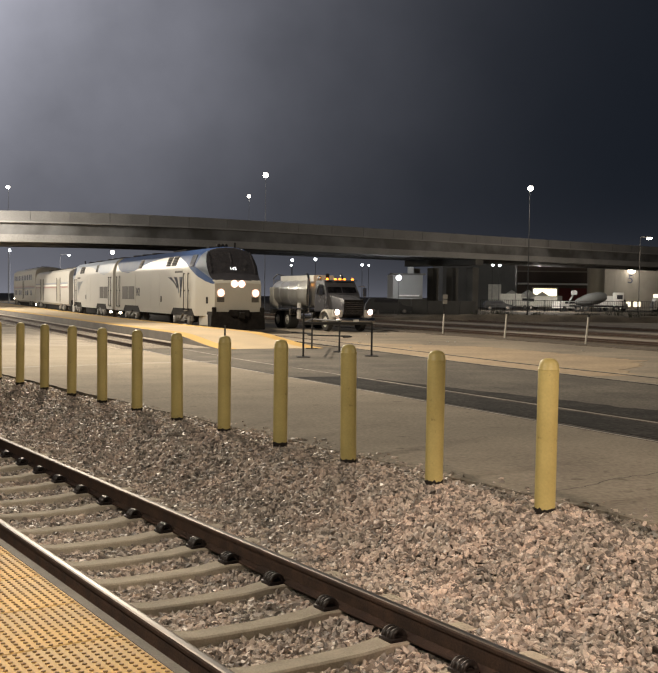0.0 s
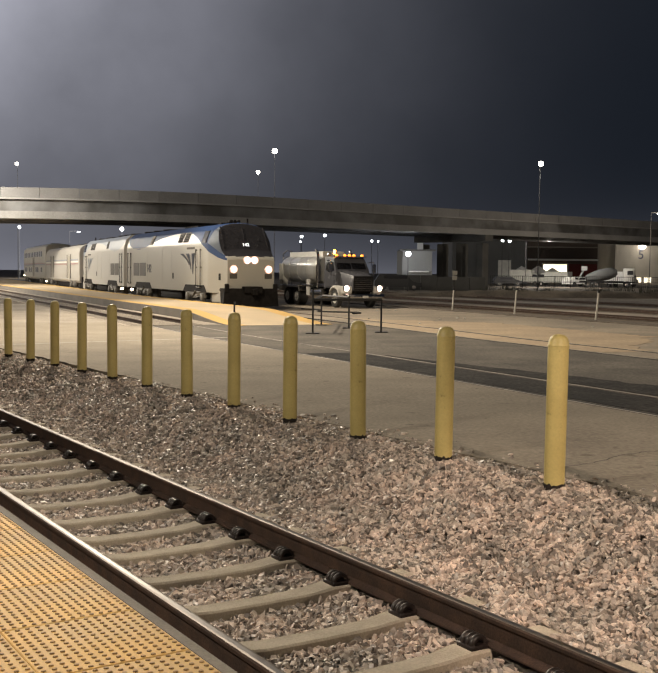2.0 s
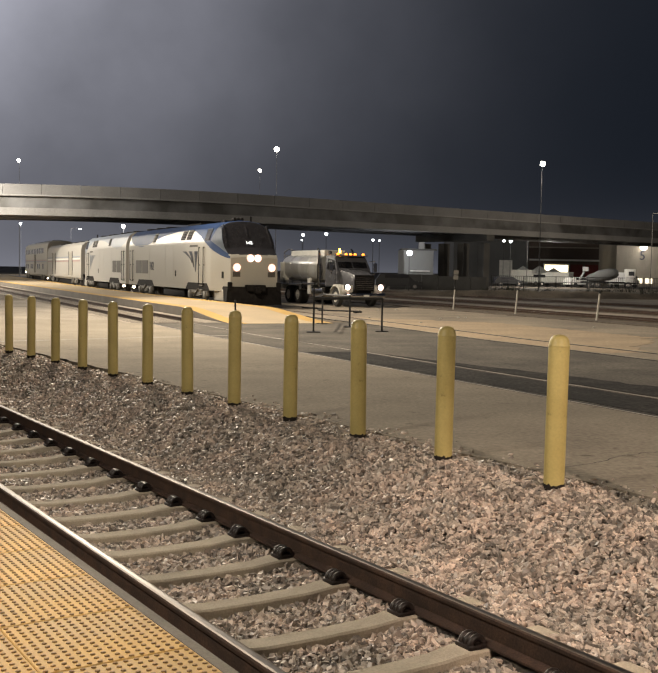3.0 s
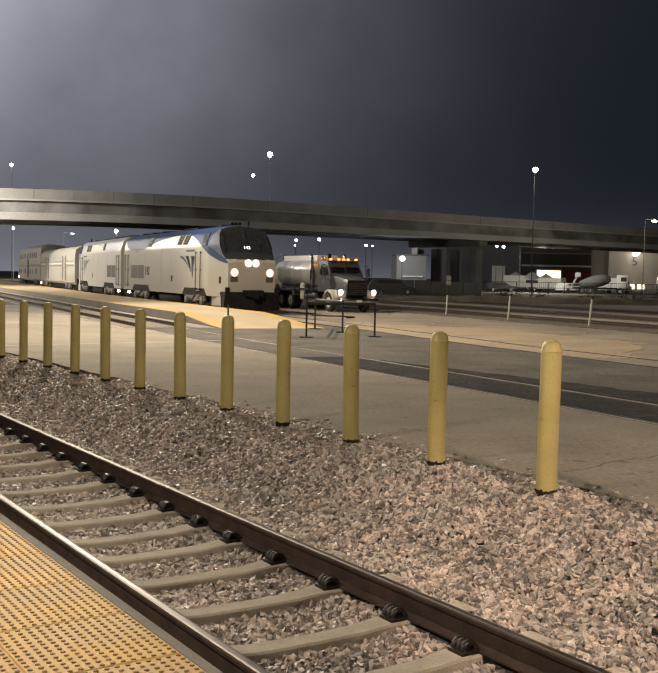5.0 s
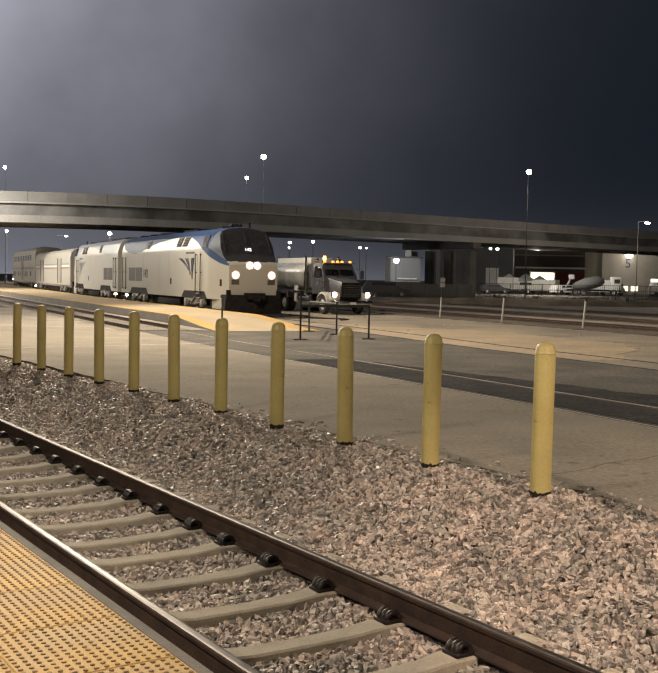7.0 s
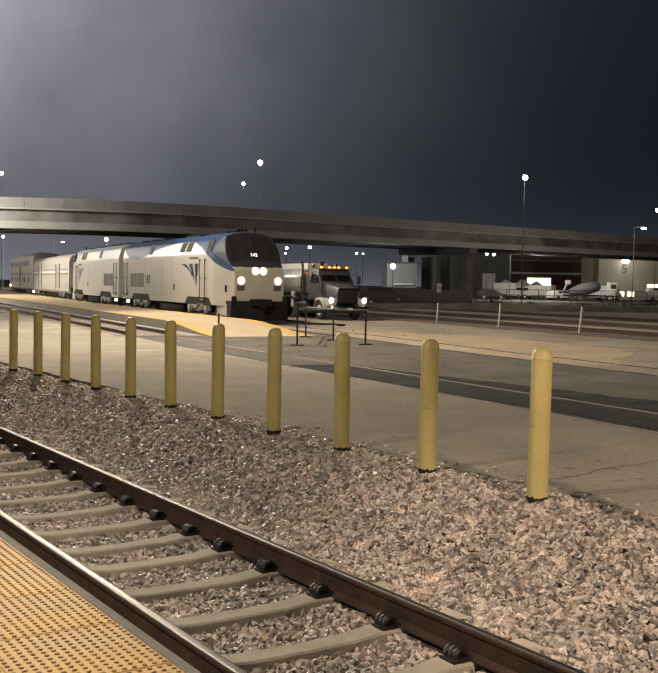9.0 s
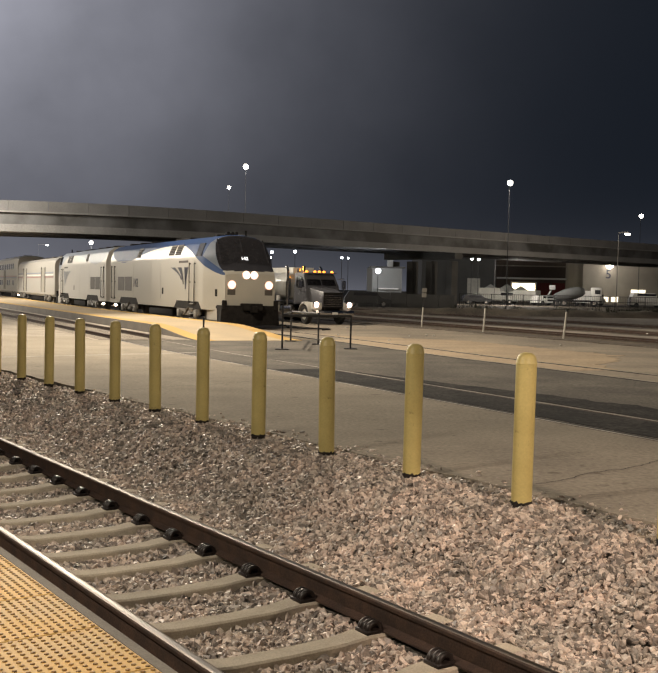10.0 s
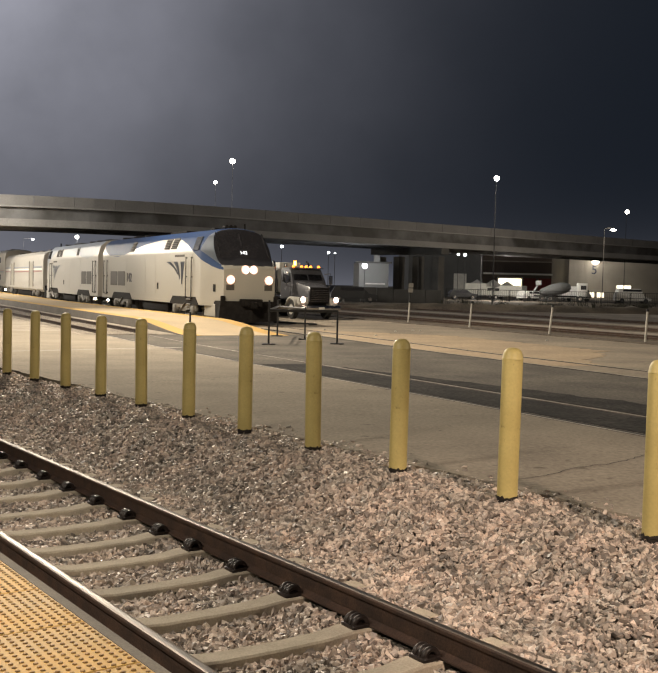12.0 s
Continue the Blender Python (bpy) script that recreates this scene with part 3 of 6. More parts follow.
def ground_line(name, a, b, width, mat, label, wobble=0.0):
    """A painted line on the paving from a to b."""
    a, b = Vector(a), Vector(b)
    d = (b - a).normalized()
    side = Vector((-d.y, d.x)) * width / 2
    verts = []
    k = 24 if not wobble else 90
    for i in range(k + 1):
        p = a.lerp(b, i / k)
        wob = side * wobble * (noise.noise(Vector((i * 0.08, a.x, 0))) * 1.6 + 0.45 * noise.noise(Vector((i * 0.55, a.x, 3))))
        for sgn in (-1, 1):
            q = p + side * sgn + wob
            verts.append((q.x, q.y, pave_z(q.y) + 0.004))
    faces = [(2 * i, 2 * i + 1, 2 * i + 3, 2 * i + 2) for i in range(k)]
    return tagged(link_mesh(name, verts, faces, mat), label, "road marking", kind="structure")


ground_line("painted_line", (-10.5, 23.8), (-3.2, 30.4), 0.13, M["line"], "worn white line painted on the concrete")
M["crack"] = material("dark_joint", (0.07, 0.06, 0.05), 0.95, vary=0.3, scale=5)
ground_line("paving_joint", (1.75, 9.0), (6.2, 13.3), 0.014, M["crack"], "dark ragged crack in the concrete", 16.0)
ground_line("paving_joint", (-3.6, 17.2), (-0.2, 21.4), 0.016, M["crack"], "dark ragged crack in the concrete", 14.0)

# far platform with its ramp
far_platform = empty("far_platform", pose(0, 0, 0), "low concrete platform with yellow edges and a ramp at its end", "platform", kind="structure")
FP_Z = 0.35


def fp_n0(u):
    return 11.8


def fp_n1(u):
    return 15.75 + max(0, u - 74) * 0.045


def platform_piece(name, f0, f1, z0, us, mat, lift=0.0, label=""):
    """A length of the platform that ramps down at its near end."""
    verts, faces = [], []
    for u in us:
        zt = FP_Z * smooth_step(35.2, 42.5, u) + 0.004 + lift
        for n, z in ((f0(u), z0), (f1(u), z0), (f1(u), zt), (f0(u), zt)):
            verts.append(yard(u, n, z))
    for i in range(len(us) - 1):
        for j in range(4):
            a = i * 4
            faces.append((a + j, a + (j + 1) % 4, a + 4 + (j + 1) % 4, a + 4 + j))
    faces += [(0, 1, 2, 3), tuple((len(us) - 1) * 4 + j for j in (3, 2, 1, 0))]
    return link_mesh(name, verts, faces, mat, far_platform, label)


FP_US = [35.4 + 0.5 * i for i in range(16)] + [45 + 5 * i for i in range(30)]
platform_piece("slab", lambda u: fp_n0(u) + 0.62, lambda u: fp_n1(u) - 0.62, -0.1, FP_US, M["platform"])
platform_piece("yellow_edge", lambda u: fp_n0(u) + 0.02, lambda u: fp_n0(u) + 0.615, -0.1, FP_US, M["tactile_far"], label="yellow edge strip")
platform_piece("yellow_edge", lambda u: fp_n1(u) - 0.615, lambda u: fp_n1(u), -0.1, FP_US, M["tactile_far"], label="yellow edge strip")
platform_piece("side_wall", lambda u: fp_n0(u) - 0.03, lambda u: fp_n0(u) + 0.015, -0.1, FP_US, M["platform_side"], -0.008, "grey side wall")


def barrier():
    """Black tubular crowd barrier in two bays."""
    b = empty("barrier", pose(0, 0, 0), "black tubular steel barrier with flat base plates on the paving", "barrier")
    posts = [Vector((-0.80, 32.9, 0)), Vector((0.36, 36.2, 0)), Vector((1.38, 33.9, 0)), Vector((-0.62, 38.2, 0))]
    for p, h in zip(posts, (1.38, 1.08, 1.08, 1.30)):
        bm = bmesh.new()
        box(bm, (p.x, p.y, h / 2), (0.06, 0.06, h), 0.008)
        part("post", bm, M["black_paint"], b)
        bm = bmesh.new()
        box(bm, (p.x, p.y, 0.012), (0.42, 0.42, 0.02), 0.005)
        part("base_plate", bm, M["black_paint"], b)
    for a, c in ((0, 2), (0, 3), (3, 1)):
        for z in (1.06,):
            bm = bmesh.new()
            cyl(bm, posts[a] + Vector((0, 0, z)), posts[c] + Vector((0, 0, z)), 0.045, seg=10)
            part("top_rail", bm, M["black_paint"], b)
    return b


barrier()
bm = bmesh.new()
box(bm, (0, 0, 0.46), (0.055, 0.055, 1.0), 0.008)
sp = part("sign_post", bm, M["black_paint"])
sp.matrix_world = pose(-3.27, 33.0, 0)
tagged(sp, "short black steel post on the paving", "post")


def white_post(u, n, lean, h=1.25, sign=False):
    e = empty("marker_post", Matrix.Translation(yard(u, n, -0.02)) @ Euler((0, radians(lean), 0)).to_matrix().to_4x4(),
              "thin white marker post beside the yard tracks" + (" with a grey sign" if sign else ""), "post", "marker posts along the yard")
    bm = bmesh.new()
    cyl(bm, (0, 0, 0), (0, 0, h), 0.045, 0.038, 10)
    part("post", bm, M["post_white"], e)
    bm = bmesh.new()
    box(bm, (0, 0, h - 0.02), (0.11, 0.08, 0.10), 0.02)
    part("cap", bm, M["black_paint"], e, "dark cap")
    if sign:
        bm = bmesh.new()
        box(bm, (0, 0, 1.55), (0.06, 0.05, 0.7), 0.01)
        part("pole", bm, M["black_paint"], e, "dark pole")
        for z in (1.72, 1.98):
            bm = bmesh.new()
            box(bm, (0, -0.05, z), (0.24, 0.03, 0.22), 0.01)
            part("sign_plate", bm, M["sign_back"], e, "grey back of a sign")
    return e


M["sign_back"] = material("grey_sign_back", (0.25, 0.24, 0.22), 0.6, vary=0.1, scale=5)
white_post(47.5, 27.95, 3.0, 1.15, True)
white_post(42.0, 28.1, 4.0)
white_post(36.0, 28.15, 5.0)
white_post(30.3, 28.2, 2.5)


# a dropped hose and bits of rubbish on the apron
M["hose"] = material("black_rubber_hose", (0.02, 0.019, 0.018), 0.7, vary=0.2, scale=6)
bm = bmesh.new()
pts = [yard(44 + 0.55 * i, 20.6 + 0.9 * math.sin(i * 0.9) * (1 - i / 14), 0.03) for i in range(12)]
tube(bm, pts, 0.035, 8)
tagged(part("hose", bm, M["hose"], smooth=True), "black rubber hose lying on the sandy paving", "hose")
M["litter"] = material("pale_litter", (0.5, 0.48, 0.44), 0.7, vary=0.1, scale=9)
rngl = random.Random(11)
for i in range(9):
    bm = bmesh.new()
    box(bm, (0, 0, 0.02), (rngl.uniform(0.06, 0.16), rngl.uniform(0.05, 0.1), 0.04), 0.008)
    li = part("litter", bm, M["litter"])
    p = yard(rngl.uniform(30, 48), rngl.uniform(18.8, 26))
    li.matrix_world = Matrix.Translation((p.x, p.y, pave_z(p.y) - 0.006)) @ Euler((0, 0, rngl.uniform(0, 3))).to_matrix().to_4x4()
    tagged(li, "small pale scrap of litter on the apron", "litter", "litter on the apron")

# ---- the train ----
M["silver"] = material("silver_train_paint", (0.335, 0.318, 0.28), 0.42, metal=0.05, vary=0.06, scale=0.8, fine=30, second=(0.29, 0.275, 0.24), patch=1.4)
M["silver_old"] = material("faded_silver_paint", (0.43, 0.415, 0.385), 0.5, metal=0.15, vary=0.07, scale=0.7, fine=30, second=(0.36, 0.345, 0.32), patch=1.5)
M["blue"] = material("blue_train_paint", (0.012, 0.036, 0.112), 0.5, vary=0.08, scale=1.0, second=(0.010, 0.031, 0.095), spec=0.08)
# side blue paled for the light on the angled cab corner
M["facet"] = material("lit_corner_blue", (0.14, 0.165, 0.21), 0.45, vary=0.08, scale=1.0, spec=0.3)
M["blue_old"] = material("faded_blue_paint", (0.25, 0.28, 0.33), 0.5, vary=0.08, scale=1.0)
M["glass"] = material("black_cab_glass", (0.026, 0.025, 0.028), 0.12, vary=0.1, scale=4, coat=0.5)
M["grille"] = material("dark_grille", (0.09, 0.08, 0.07), 0.7, metal=0.3, vary=0.2, scale=20)
M["under"] = material("sooty_underframe_and_shade", (0.016, 0.014, 0.013), 0.85, vary=0.3, scale=5, spec=0.15)
M["truck_grey"] = material("grey_bogie_paint", (0.17, 0.16, 0.145), 0.6, metal=0.3, vary=0.25, scale=6)
M["wheel"] = material("worn_wheel_steel", (0.22, 0.19, 0.17), 0.5, metal=0.7, vary=0.2, scale=8)
M["navy"] = material("dark_navy_vinyl", (0.02, 0.024, 0.05), 0.4, vary=0.1, scale=5)
M["red"] = material("faded_red_vinyl", (0.32, 0.20, 0.19), 0.4, vary=0.1, scale=5)
M["white"] = material("white_paint", (0.72, 0.70, 0.66), 0.45, vary=0.06, scale=3)
M["headlight"] = material("lit_headlight", (1, 1, 1), emit=(1.0, 0.68, 0.56), strength=7)
# pink halo round the headlights, put in as dim glowing rings
M["reflector"] = material("pink_halo_glow", (1, 0.8, 0.7), emit=(1.0, 0.50, 0.38), strength=0.75)
M["small_lit"] = material("lit_marker", (1, 1, 1), emit=(1.0, 0.80, 0.55), strength=14)
M["digits"] = material("lit_number", (1, 1, 1), emit=(0.95, 0.97, 1.0), strength=1.6)
M["coach_glass"] = material("grey_coach_glass", (0.17, 0.17, 0.18), 0.2, vary=0.1, scale=4)
M["chrome"] = material("chrome", (0.62, 0.60, 0.58), 0.15, metal=1.0, vary=0.05, scale=5)


def blue_edge(x):
    """Height of the blue band's lower edge along a locomotive's side."""
    pts = [(-10.4, 3.95), (-9.6, 3.55), (-8.4, 3.30), (-6.8, 3.22), (-5.2, 3.32), (-3.6, 3.55), (-1.6, 3.80), (1.0, 3.96), (3.4, 4.00),
           (4.8, 3.90), (6.0, 3.62), (7.2, 3.20), (8.3, 2.82), (9.2, 2.58), (9.9, 2.46), (10.4, 2.42)]
    for (a, za), (b, zb) in zip(pts[:-1], pts[1:]):
        if a <= x <= b:
            t = (x - a) / (b - a)
            return za + (zb - za) * t
    return 4.2


def side_profile(z):
    """Half width of the body at a height."""
    if z < 3.3:
        return 1.53
    if z < 4.0:
        return 1.53 - 0.20 * ((z - 3.3) / 0.7) ** 1.4
    return 1.33 - 0.35 * ((z - 4.0) / 0.28)


def top_line(x):
    """Roof line, windscreen and nose of the locomotive seen from the side."""
    pts = [(-10.4, 4.28), (8.45, 4.28), (8.75, 4.20), (9.65, 2.92), (9.95, 2.72), (10.18, 2.60), (10.30, 2.45)]
    for (a, za), (b, zb) in zip(pts[:-1], pts[1:]):
        if a <= x <= b:
            return za + (zb - za) * (x - a) / (b - a)
    return 2.45


def nose_in(x):
    return 0.0 if x < 8.0 else 0.13 * (x - 8.0)


def loco_hull(old=False):
    tops = [0.86, 0.7, 0.5, 0.3, 0.1]
    xs = [-10.3 + 0.14 * i for i in range(134)]
    xs = [x for x in xs if x < 8.3] + [8.3 + 0.05 * i for i in range(41)]
    low, high = 34, 14
    half = low + high + 1 + len(tops)
    k = 2 * half
    verts, faces, idx = [], [], []
    for x in xs:
        zt = top_line(x)
        ring = []
        # rows of the skin follow the edge of the blue band
        ed = min(4.1, blue_edge(x))
        zs = [0.80 + (ed - 0.80) * i / low for i in range(low)] + [ed + (4.28 - ed) * i / high for i in range(high + 1)]
        for z in zs:
            if z <= zt:
                ring.append((side_profile(z) - nose_in(x), z))
            else:
                wz = side_profile(min(zt, 4.28)) - nose_in(x)
                over = (z - zt) / max(0.01, 4.28 - zt)
                ring.append((wz * (1 - 0.13 * over), zt + 0.02 * over))
        w, zl = ring[-1]
        crown = 0.10 if zt > 4.2 else 0.05
        for t in tops:
            ring.append((w * t / 1.0, zl + crown * (1 - t * t)))
        full = [(-y, z) for y, z in ring] + [(y, z) for y, z in reversed(ring)]
        verts += [(x, y, z) for y, z in full]
    for i in range(len(xs) - 1):
        for j in range(k - 1):
            a = i * k + j
            faces.append((a, a + k, a + k + 1, a + 1))
            c = [(verts[q][0], verts[q][1], verts[q][2]) for q in (a, a + k, a + k + 1, a + 1)]
            x, y, z = (sum(v[m] for v in c) / 4 for m in range(3))
            front = z > top_line(x) - 0.04 and x > 8.62
            if front and z > 2.64:
                idx.append(2)
            elif front:
                idx.append(0)
            elif low <= j < k - 1 - low:
                idx.append(1)
            else:
                idx.append(0)
    # flat ends
    last = (len(xs) - 1) * k
    faces += [tuple(range(k)), tuple(last + j for j in range(k - 1, -1, -1))]
    idx += [0, 0]
    return verts, faces, idx


def side_panel(bm, sgn, x0, x1, z0, z1, proud=0.012, slant=0.0):
    """A thin panel on one body side that follows its lean."""
    for sgn in (sgn,):
        a = [(x0, z0), (x1, z0), (x1 + slant, z1), (x0 + slant, z1)]
        out = [bm.verts.new((x, sgn * (side_profile(z) - nose_in(x) + proud), z)) for x, z in a]
        inn = [bm.verts.new((x, sgn * (side_profile(z) - nose_in(x) - 0.03), z)) for x, z in a]
        bm.faces.new(out if sgn > 0 else out[::-1])
        for i in range(4):
            j = (i + 1) % 4
            bm.faces.new((out[i], inn[i], inn[j], out[j]))


def text_mesh(name, body, size, mat, parent, m, depth=0.01, label=""):
    """Raised letters in the built-in type."""
    cu = bpy.data.curves.new(name, "FONT")
    cu.body, cu.size, cu.align_x, cu.align_y, cu.extrude = body, size, "CENTER", "CENTER", depth
    ob = new(name, cu)
    bpy.context.view_layer.update()
    me = bpy.data.meshes.new_from_object(ob.evaluated_get(bpy.context.evaluated_depsgraph_get()))
    bpy.data.objects.remove(ob)
    me.materials.append(mat)
    o = new(name, me)
    o.parent = parent
    o.matrix_local = m
    return tagged(o, label)


def wheelset(parent, x, r=0.5):
    bm = bmesh.new()
    for y in (-0.755, 0.755):
        s = 1 if y > 0 else -1
        m = Matrix.Translation((0, y, 0)) @ Euler((radians(-90 * s), 0, 0)).to_matrix().to_4x4()
        lathe(bm, [(0.12, 0.10), (0.20, 0.085), (0.22, 0.05), (r - 0.09, 0.045), (r - 0.07, 0.07), (r, 0.075), (r, -0.05), (r + 0.028, -0.055), (r + 0.028, -0.075), (r - 0.1, -0.075), (0.1, -0.06)], 28, m)
        for q in range(6):
            box(bm, (0.27 * math.cos(q * 1.047), y + s * 0.055, 0.27 * math.sin(q * 1.047)), (0.06, 0.03, 0.06), 0.008)
    cyl(bm, (0, -0.7, 0), (0, 0.7, 0), 0.09, seg=14)
    w = part("wheelset", bm, M["wheel"], parent, "worn steel wheels on an axle", smooth=True)
    w.matrix_local = pose(x, 0, r)
    WHEELS.append((w, x, r))
    return w


WHEELS = []


def bogie(parent, x, base=2.74, r=0.5):
    bm = bmesh.new()
    for s in (-1, 1):
        y = s * 1.44
        box(bm, (x, y, 0.72), (base + 0.3, 0.16, 0.22), 0.03)
        box(bm, (x, y, 0.56), (1.0, 0.20, 0.26), 0.04)
        for e in (-1, 1):
            box(bm, (x + e * base / 2, y + s * 0.03, 0.53), (0.42, 0.24, 0.40), 0.05)
            for q in (-1, 1):
                cyl(bm, (x + e * base / 2 + q * 0.33, y, 0.5), (x + e * base / 2 + q * 0.33, y, 0.92), 0.09, seg=12)
        cyl(bm, (x - 0.5, y + s * 0.1, 0.45), (x + 0.3, y + s * 0.12, 0.85), 0.05, seg=10)
        for e in (-1, 1):
            box(bm, (x + e * (base / 2 + 0.62), y * 0.8, 0.55), (0.08, 0.22, 0.42), 0.02)
    box(bm, (x, 0, 0.7), (0.7, 2.8, 0.3), 0.04)
    part("bogie_frame", bm, M["truck_grey"], parent, "grey bogie frame with springs", smooth=True)
    for e in (-1, 1):
        wheelset(parent, x + e * base / 2, r)


def locomotive(old=False):
    lab = "faded silver passenger locomotive coupled back to back in the train" if old else \
        "silver and blue passenger diesel locomotive with lit headlights, rolling in"
    e = empty("locomotive", pose(0, 0, 0), lab, "locomotive")
    verts, faces, idx = loco_hull(old)
    mats = [M["silver_old"], M["blue_old"], M["glass"]] if old else [M["silver"], M["blue"], M["glass"]]
    hull = link_mesh("body", verts, faces, mats, e)
    hull.data.polygons.foreach_set("material_index", idx)
    hull.data.shade_smooth()
    hull.data.set_sharp_from_angle(angle=radians(28))
    # lower skirt between the bogies and at the nose
    # black panels on the uncut skin stand for the shaded wheel openings
    for x in (5.6, -5.8):
        bm = bmesh.new()
        w = 3.072
        v = [[bm.verts.new((x + dx, y, z)) for dx, z in ((-2.25, 0.78), (-1.75, 1.16), (1.75, 1.16), (2.25, 0.78))] for y in (-w / 2, w / 2)]
        bm.faces.new(v[0]), bm.faces.new(v[1][::-1])
        for i in range(4):
            bm.faces.new((v[0][i], v[1][i], v[1][(i + 1) % 4], v[0][(i + 1) % 4]))
        part("recess_shade", bm, M["under"], e, "black panel painted as the shaded opening above the wheels")
    bm = bmesh.new()
    box(bm, (0.2, 0, 0.58), (4.6, 2.7, 0.55), 0.12)
    part("fuel_tank", bm, M["under"], e, "black fuel tank under the frame", smooth=True)
    bm = bmesh.new()
    box(bm, (0, 0, 0.92), (20.3, 2.7, 0.25), 0.05)
    part("frame", bm, M["under"], e, "dark underframe")
    for x in (5.6, -5.8):
        bogie(e, x)
    bm = bmesh.new()
    box(bm, (8.95, 0, 0.60), (1.75, 2.72, 0.62), 0.05)
    part("nose_skirt", bm, mats[0], e)
    # snowplough pilot and coupler
    bm = bmesh.new()
    p = [(10.34, -1.40, 1.05), (10.34, 1.40, 1.05), (10.36, 1.46, 0.16), (10.72, 0, 0.12), (10.36, -1.46, 0.16), (10.62, 0, 1.05), (9.7, -1.42, 1.05), (9.7, 1.42, 1.05), (9.75, 1.40, 0.2), (9.75, -1.40, 0.2)]
    v = [bm.verts.new(q) for q in p]
    for f in ((0, 5, 3, 4), (5, 1, 2, 3), (0, 4, 9, 6), (1, 7, 8, 2), (0, 6, 7, 1, 5), (4, 3, 2, 8, 9), (6, 9, 8, 7)):
        bm.faces.new([v[i] for i in f])
    part("pilot", bm, M["under"], e, "black snowplough pilot")
    bm = bmesh.new()
    box(bm, (10.5, 0, 0.98), (0.6, 0.95, 0.34), 0.05)
    part("coupler_pocket", bm, M["under"], e, "black coupler pocket")
    bm = bmesh.new()
    box(bm, (10.85, 0, 0.88), (0.35, 0.3, 0.32), 0.06)
    part("coupler", bm, M["under"], e, "black coupler")
    for y in (-1.28, 1.28):
        bm = bmesh.new()
        box(bm, (10.36, y, 1.06), (0.12, 0.22, 0.44), 0.03)
        part("corner_step", bm, M["under"], e, "black corner step")
    # front: number boards, lamps
    lit = not old
    for y in (-0.92, 0.92):
        bm = bmesh.new()
        lathe(bm, [(0.21, -0.06), (0.21, 0.04), (0.17, 0.06)], 20, pose(10.28, y, 2.0, 0, 90, 0))
        b = part("lamp_housing", bm, M["under"], e, "round ditch light housing", smooth=True)
        bm = bmesh.new()
        lathe(bm, [(0.21, 0.05), (0.205, 0.068), (0.15, 0.074)], 20, pose(10.29, y, 2.0, 0, 90, 0))
        part("reflector", bm, M["reflector"] if lit else M["chrome"], b, "ring round the lens, pink halo glow where lit", smooth=True)
        bm = bmesh.new()
        lathe(bm, [(0.15, 0.06), (0.14, 0.085), (0.09, 0.105), (0.02, 0.115)], 20, pose(10.29, y, 2.0, 0, 90, 0))
        part("lens", bm, M["headlight"] if lit else M["chrome"], b, "ditch light lens", smooth=True)
        bm = bmesh.new()
        box(bm, (10.27, y, 1.66), (0.08, 0.40, 0.26), 0.02)
        part("step_light", bm, M["grille"], e, "dark square marker housing")
    bm = bmesh.new()
    box(bm, (10.12, 0, 2.46), (0.34, 0.74, 0.30), 0.06)
    hb = part("headlight_box", bm, mats[0], e)
    for y in (-0.18, 0.18):
        bm = bmesh.new()
        lathe(bm, [(0.20, 0.0), (0.195, 0.022), (0.15, 0.028)], 20, pose(10.28, y * 1.12, 2.46, 0, 90, 0))
        part("reflector", bm, M["reflector"] if lit else M["chrome"], hb, "ring round the lens, pink halo glow where lit", smooth=True)
        bm = bmesh.new()
        lathe(bm, [(0.155, 0.0), (0.15, 0.035), (0.10, 0.06), (0.02, 0.07)], 20, pose(10.28, y, 2.46, 0, 90, 0))
        part("headlight", bm, M["headlight"] if lit else M["chrome"], hb, "bright headlight lens", smooth=True)
    if lit:
        text_mesh("number", "142", 0.24, M["digits"], e, pose(9.50, 0, 3.24, 90, 0, 90) @ pose(0, 0, 0, -35, 0, 0))
        for s in (-1, 1):
            text_mesh("number", "142", 0.72, M["navy"], e, pose(-4.2, s * 1.53, 2.0, 90, 0, 0 if s < 0 else 180), 0.02)
    # windscreen pillars
    for y in (-1.22, 0.0, 1.22):
        bm = bmesh.new()
        cyl(bm, (9.60 if y else 9.26, y * 0.97, 3.06 if y else 3.54), (8.84, y * 0.93, 4.14), 0.035 if y else 0.05, seg=8)
        part("screen_pillar", bm, M["glass"], e, "black windscreen pillar")
    for y in (-0.55, 0.55):
        bm = bmesh.new()
        cyl(bm, (9.62, y, 3.0), (9.22, y + 0.25, 3.62), 0.014, seg=6)
        part("wiper", bm, M["glass"], e, "black wiper")
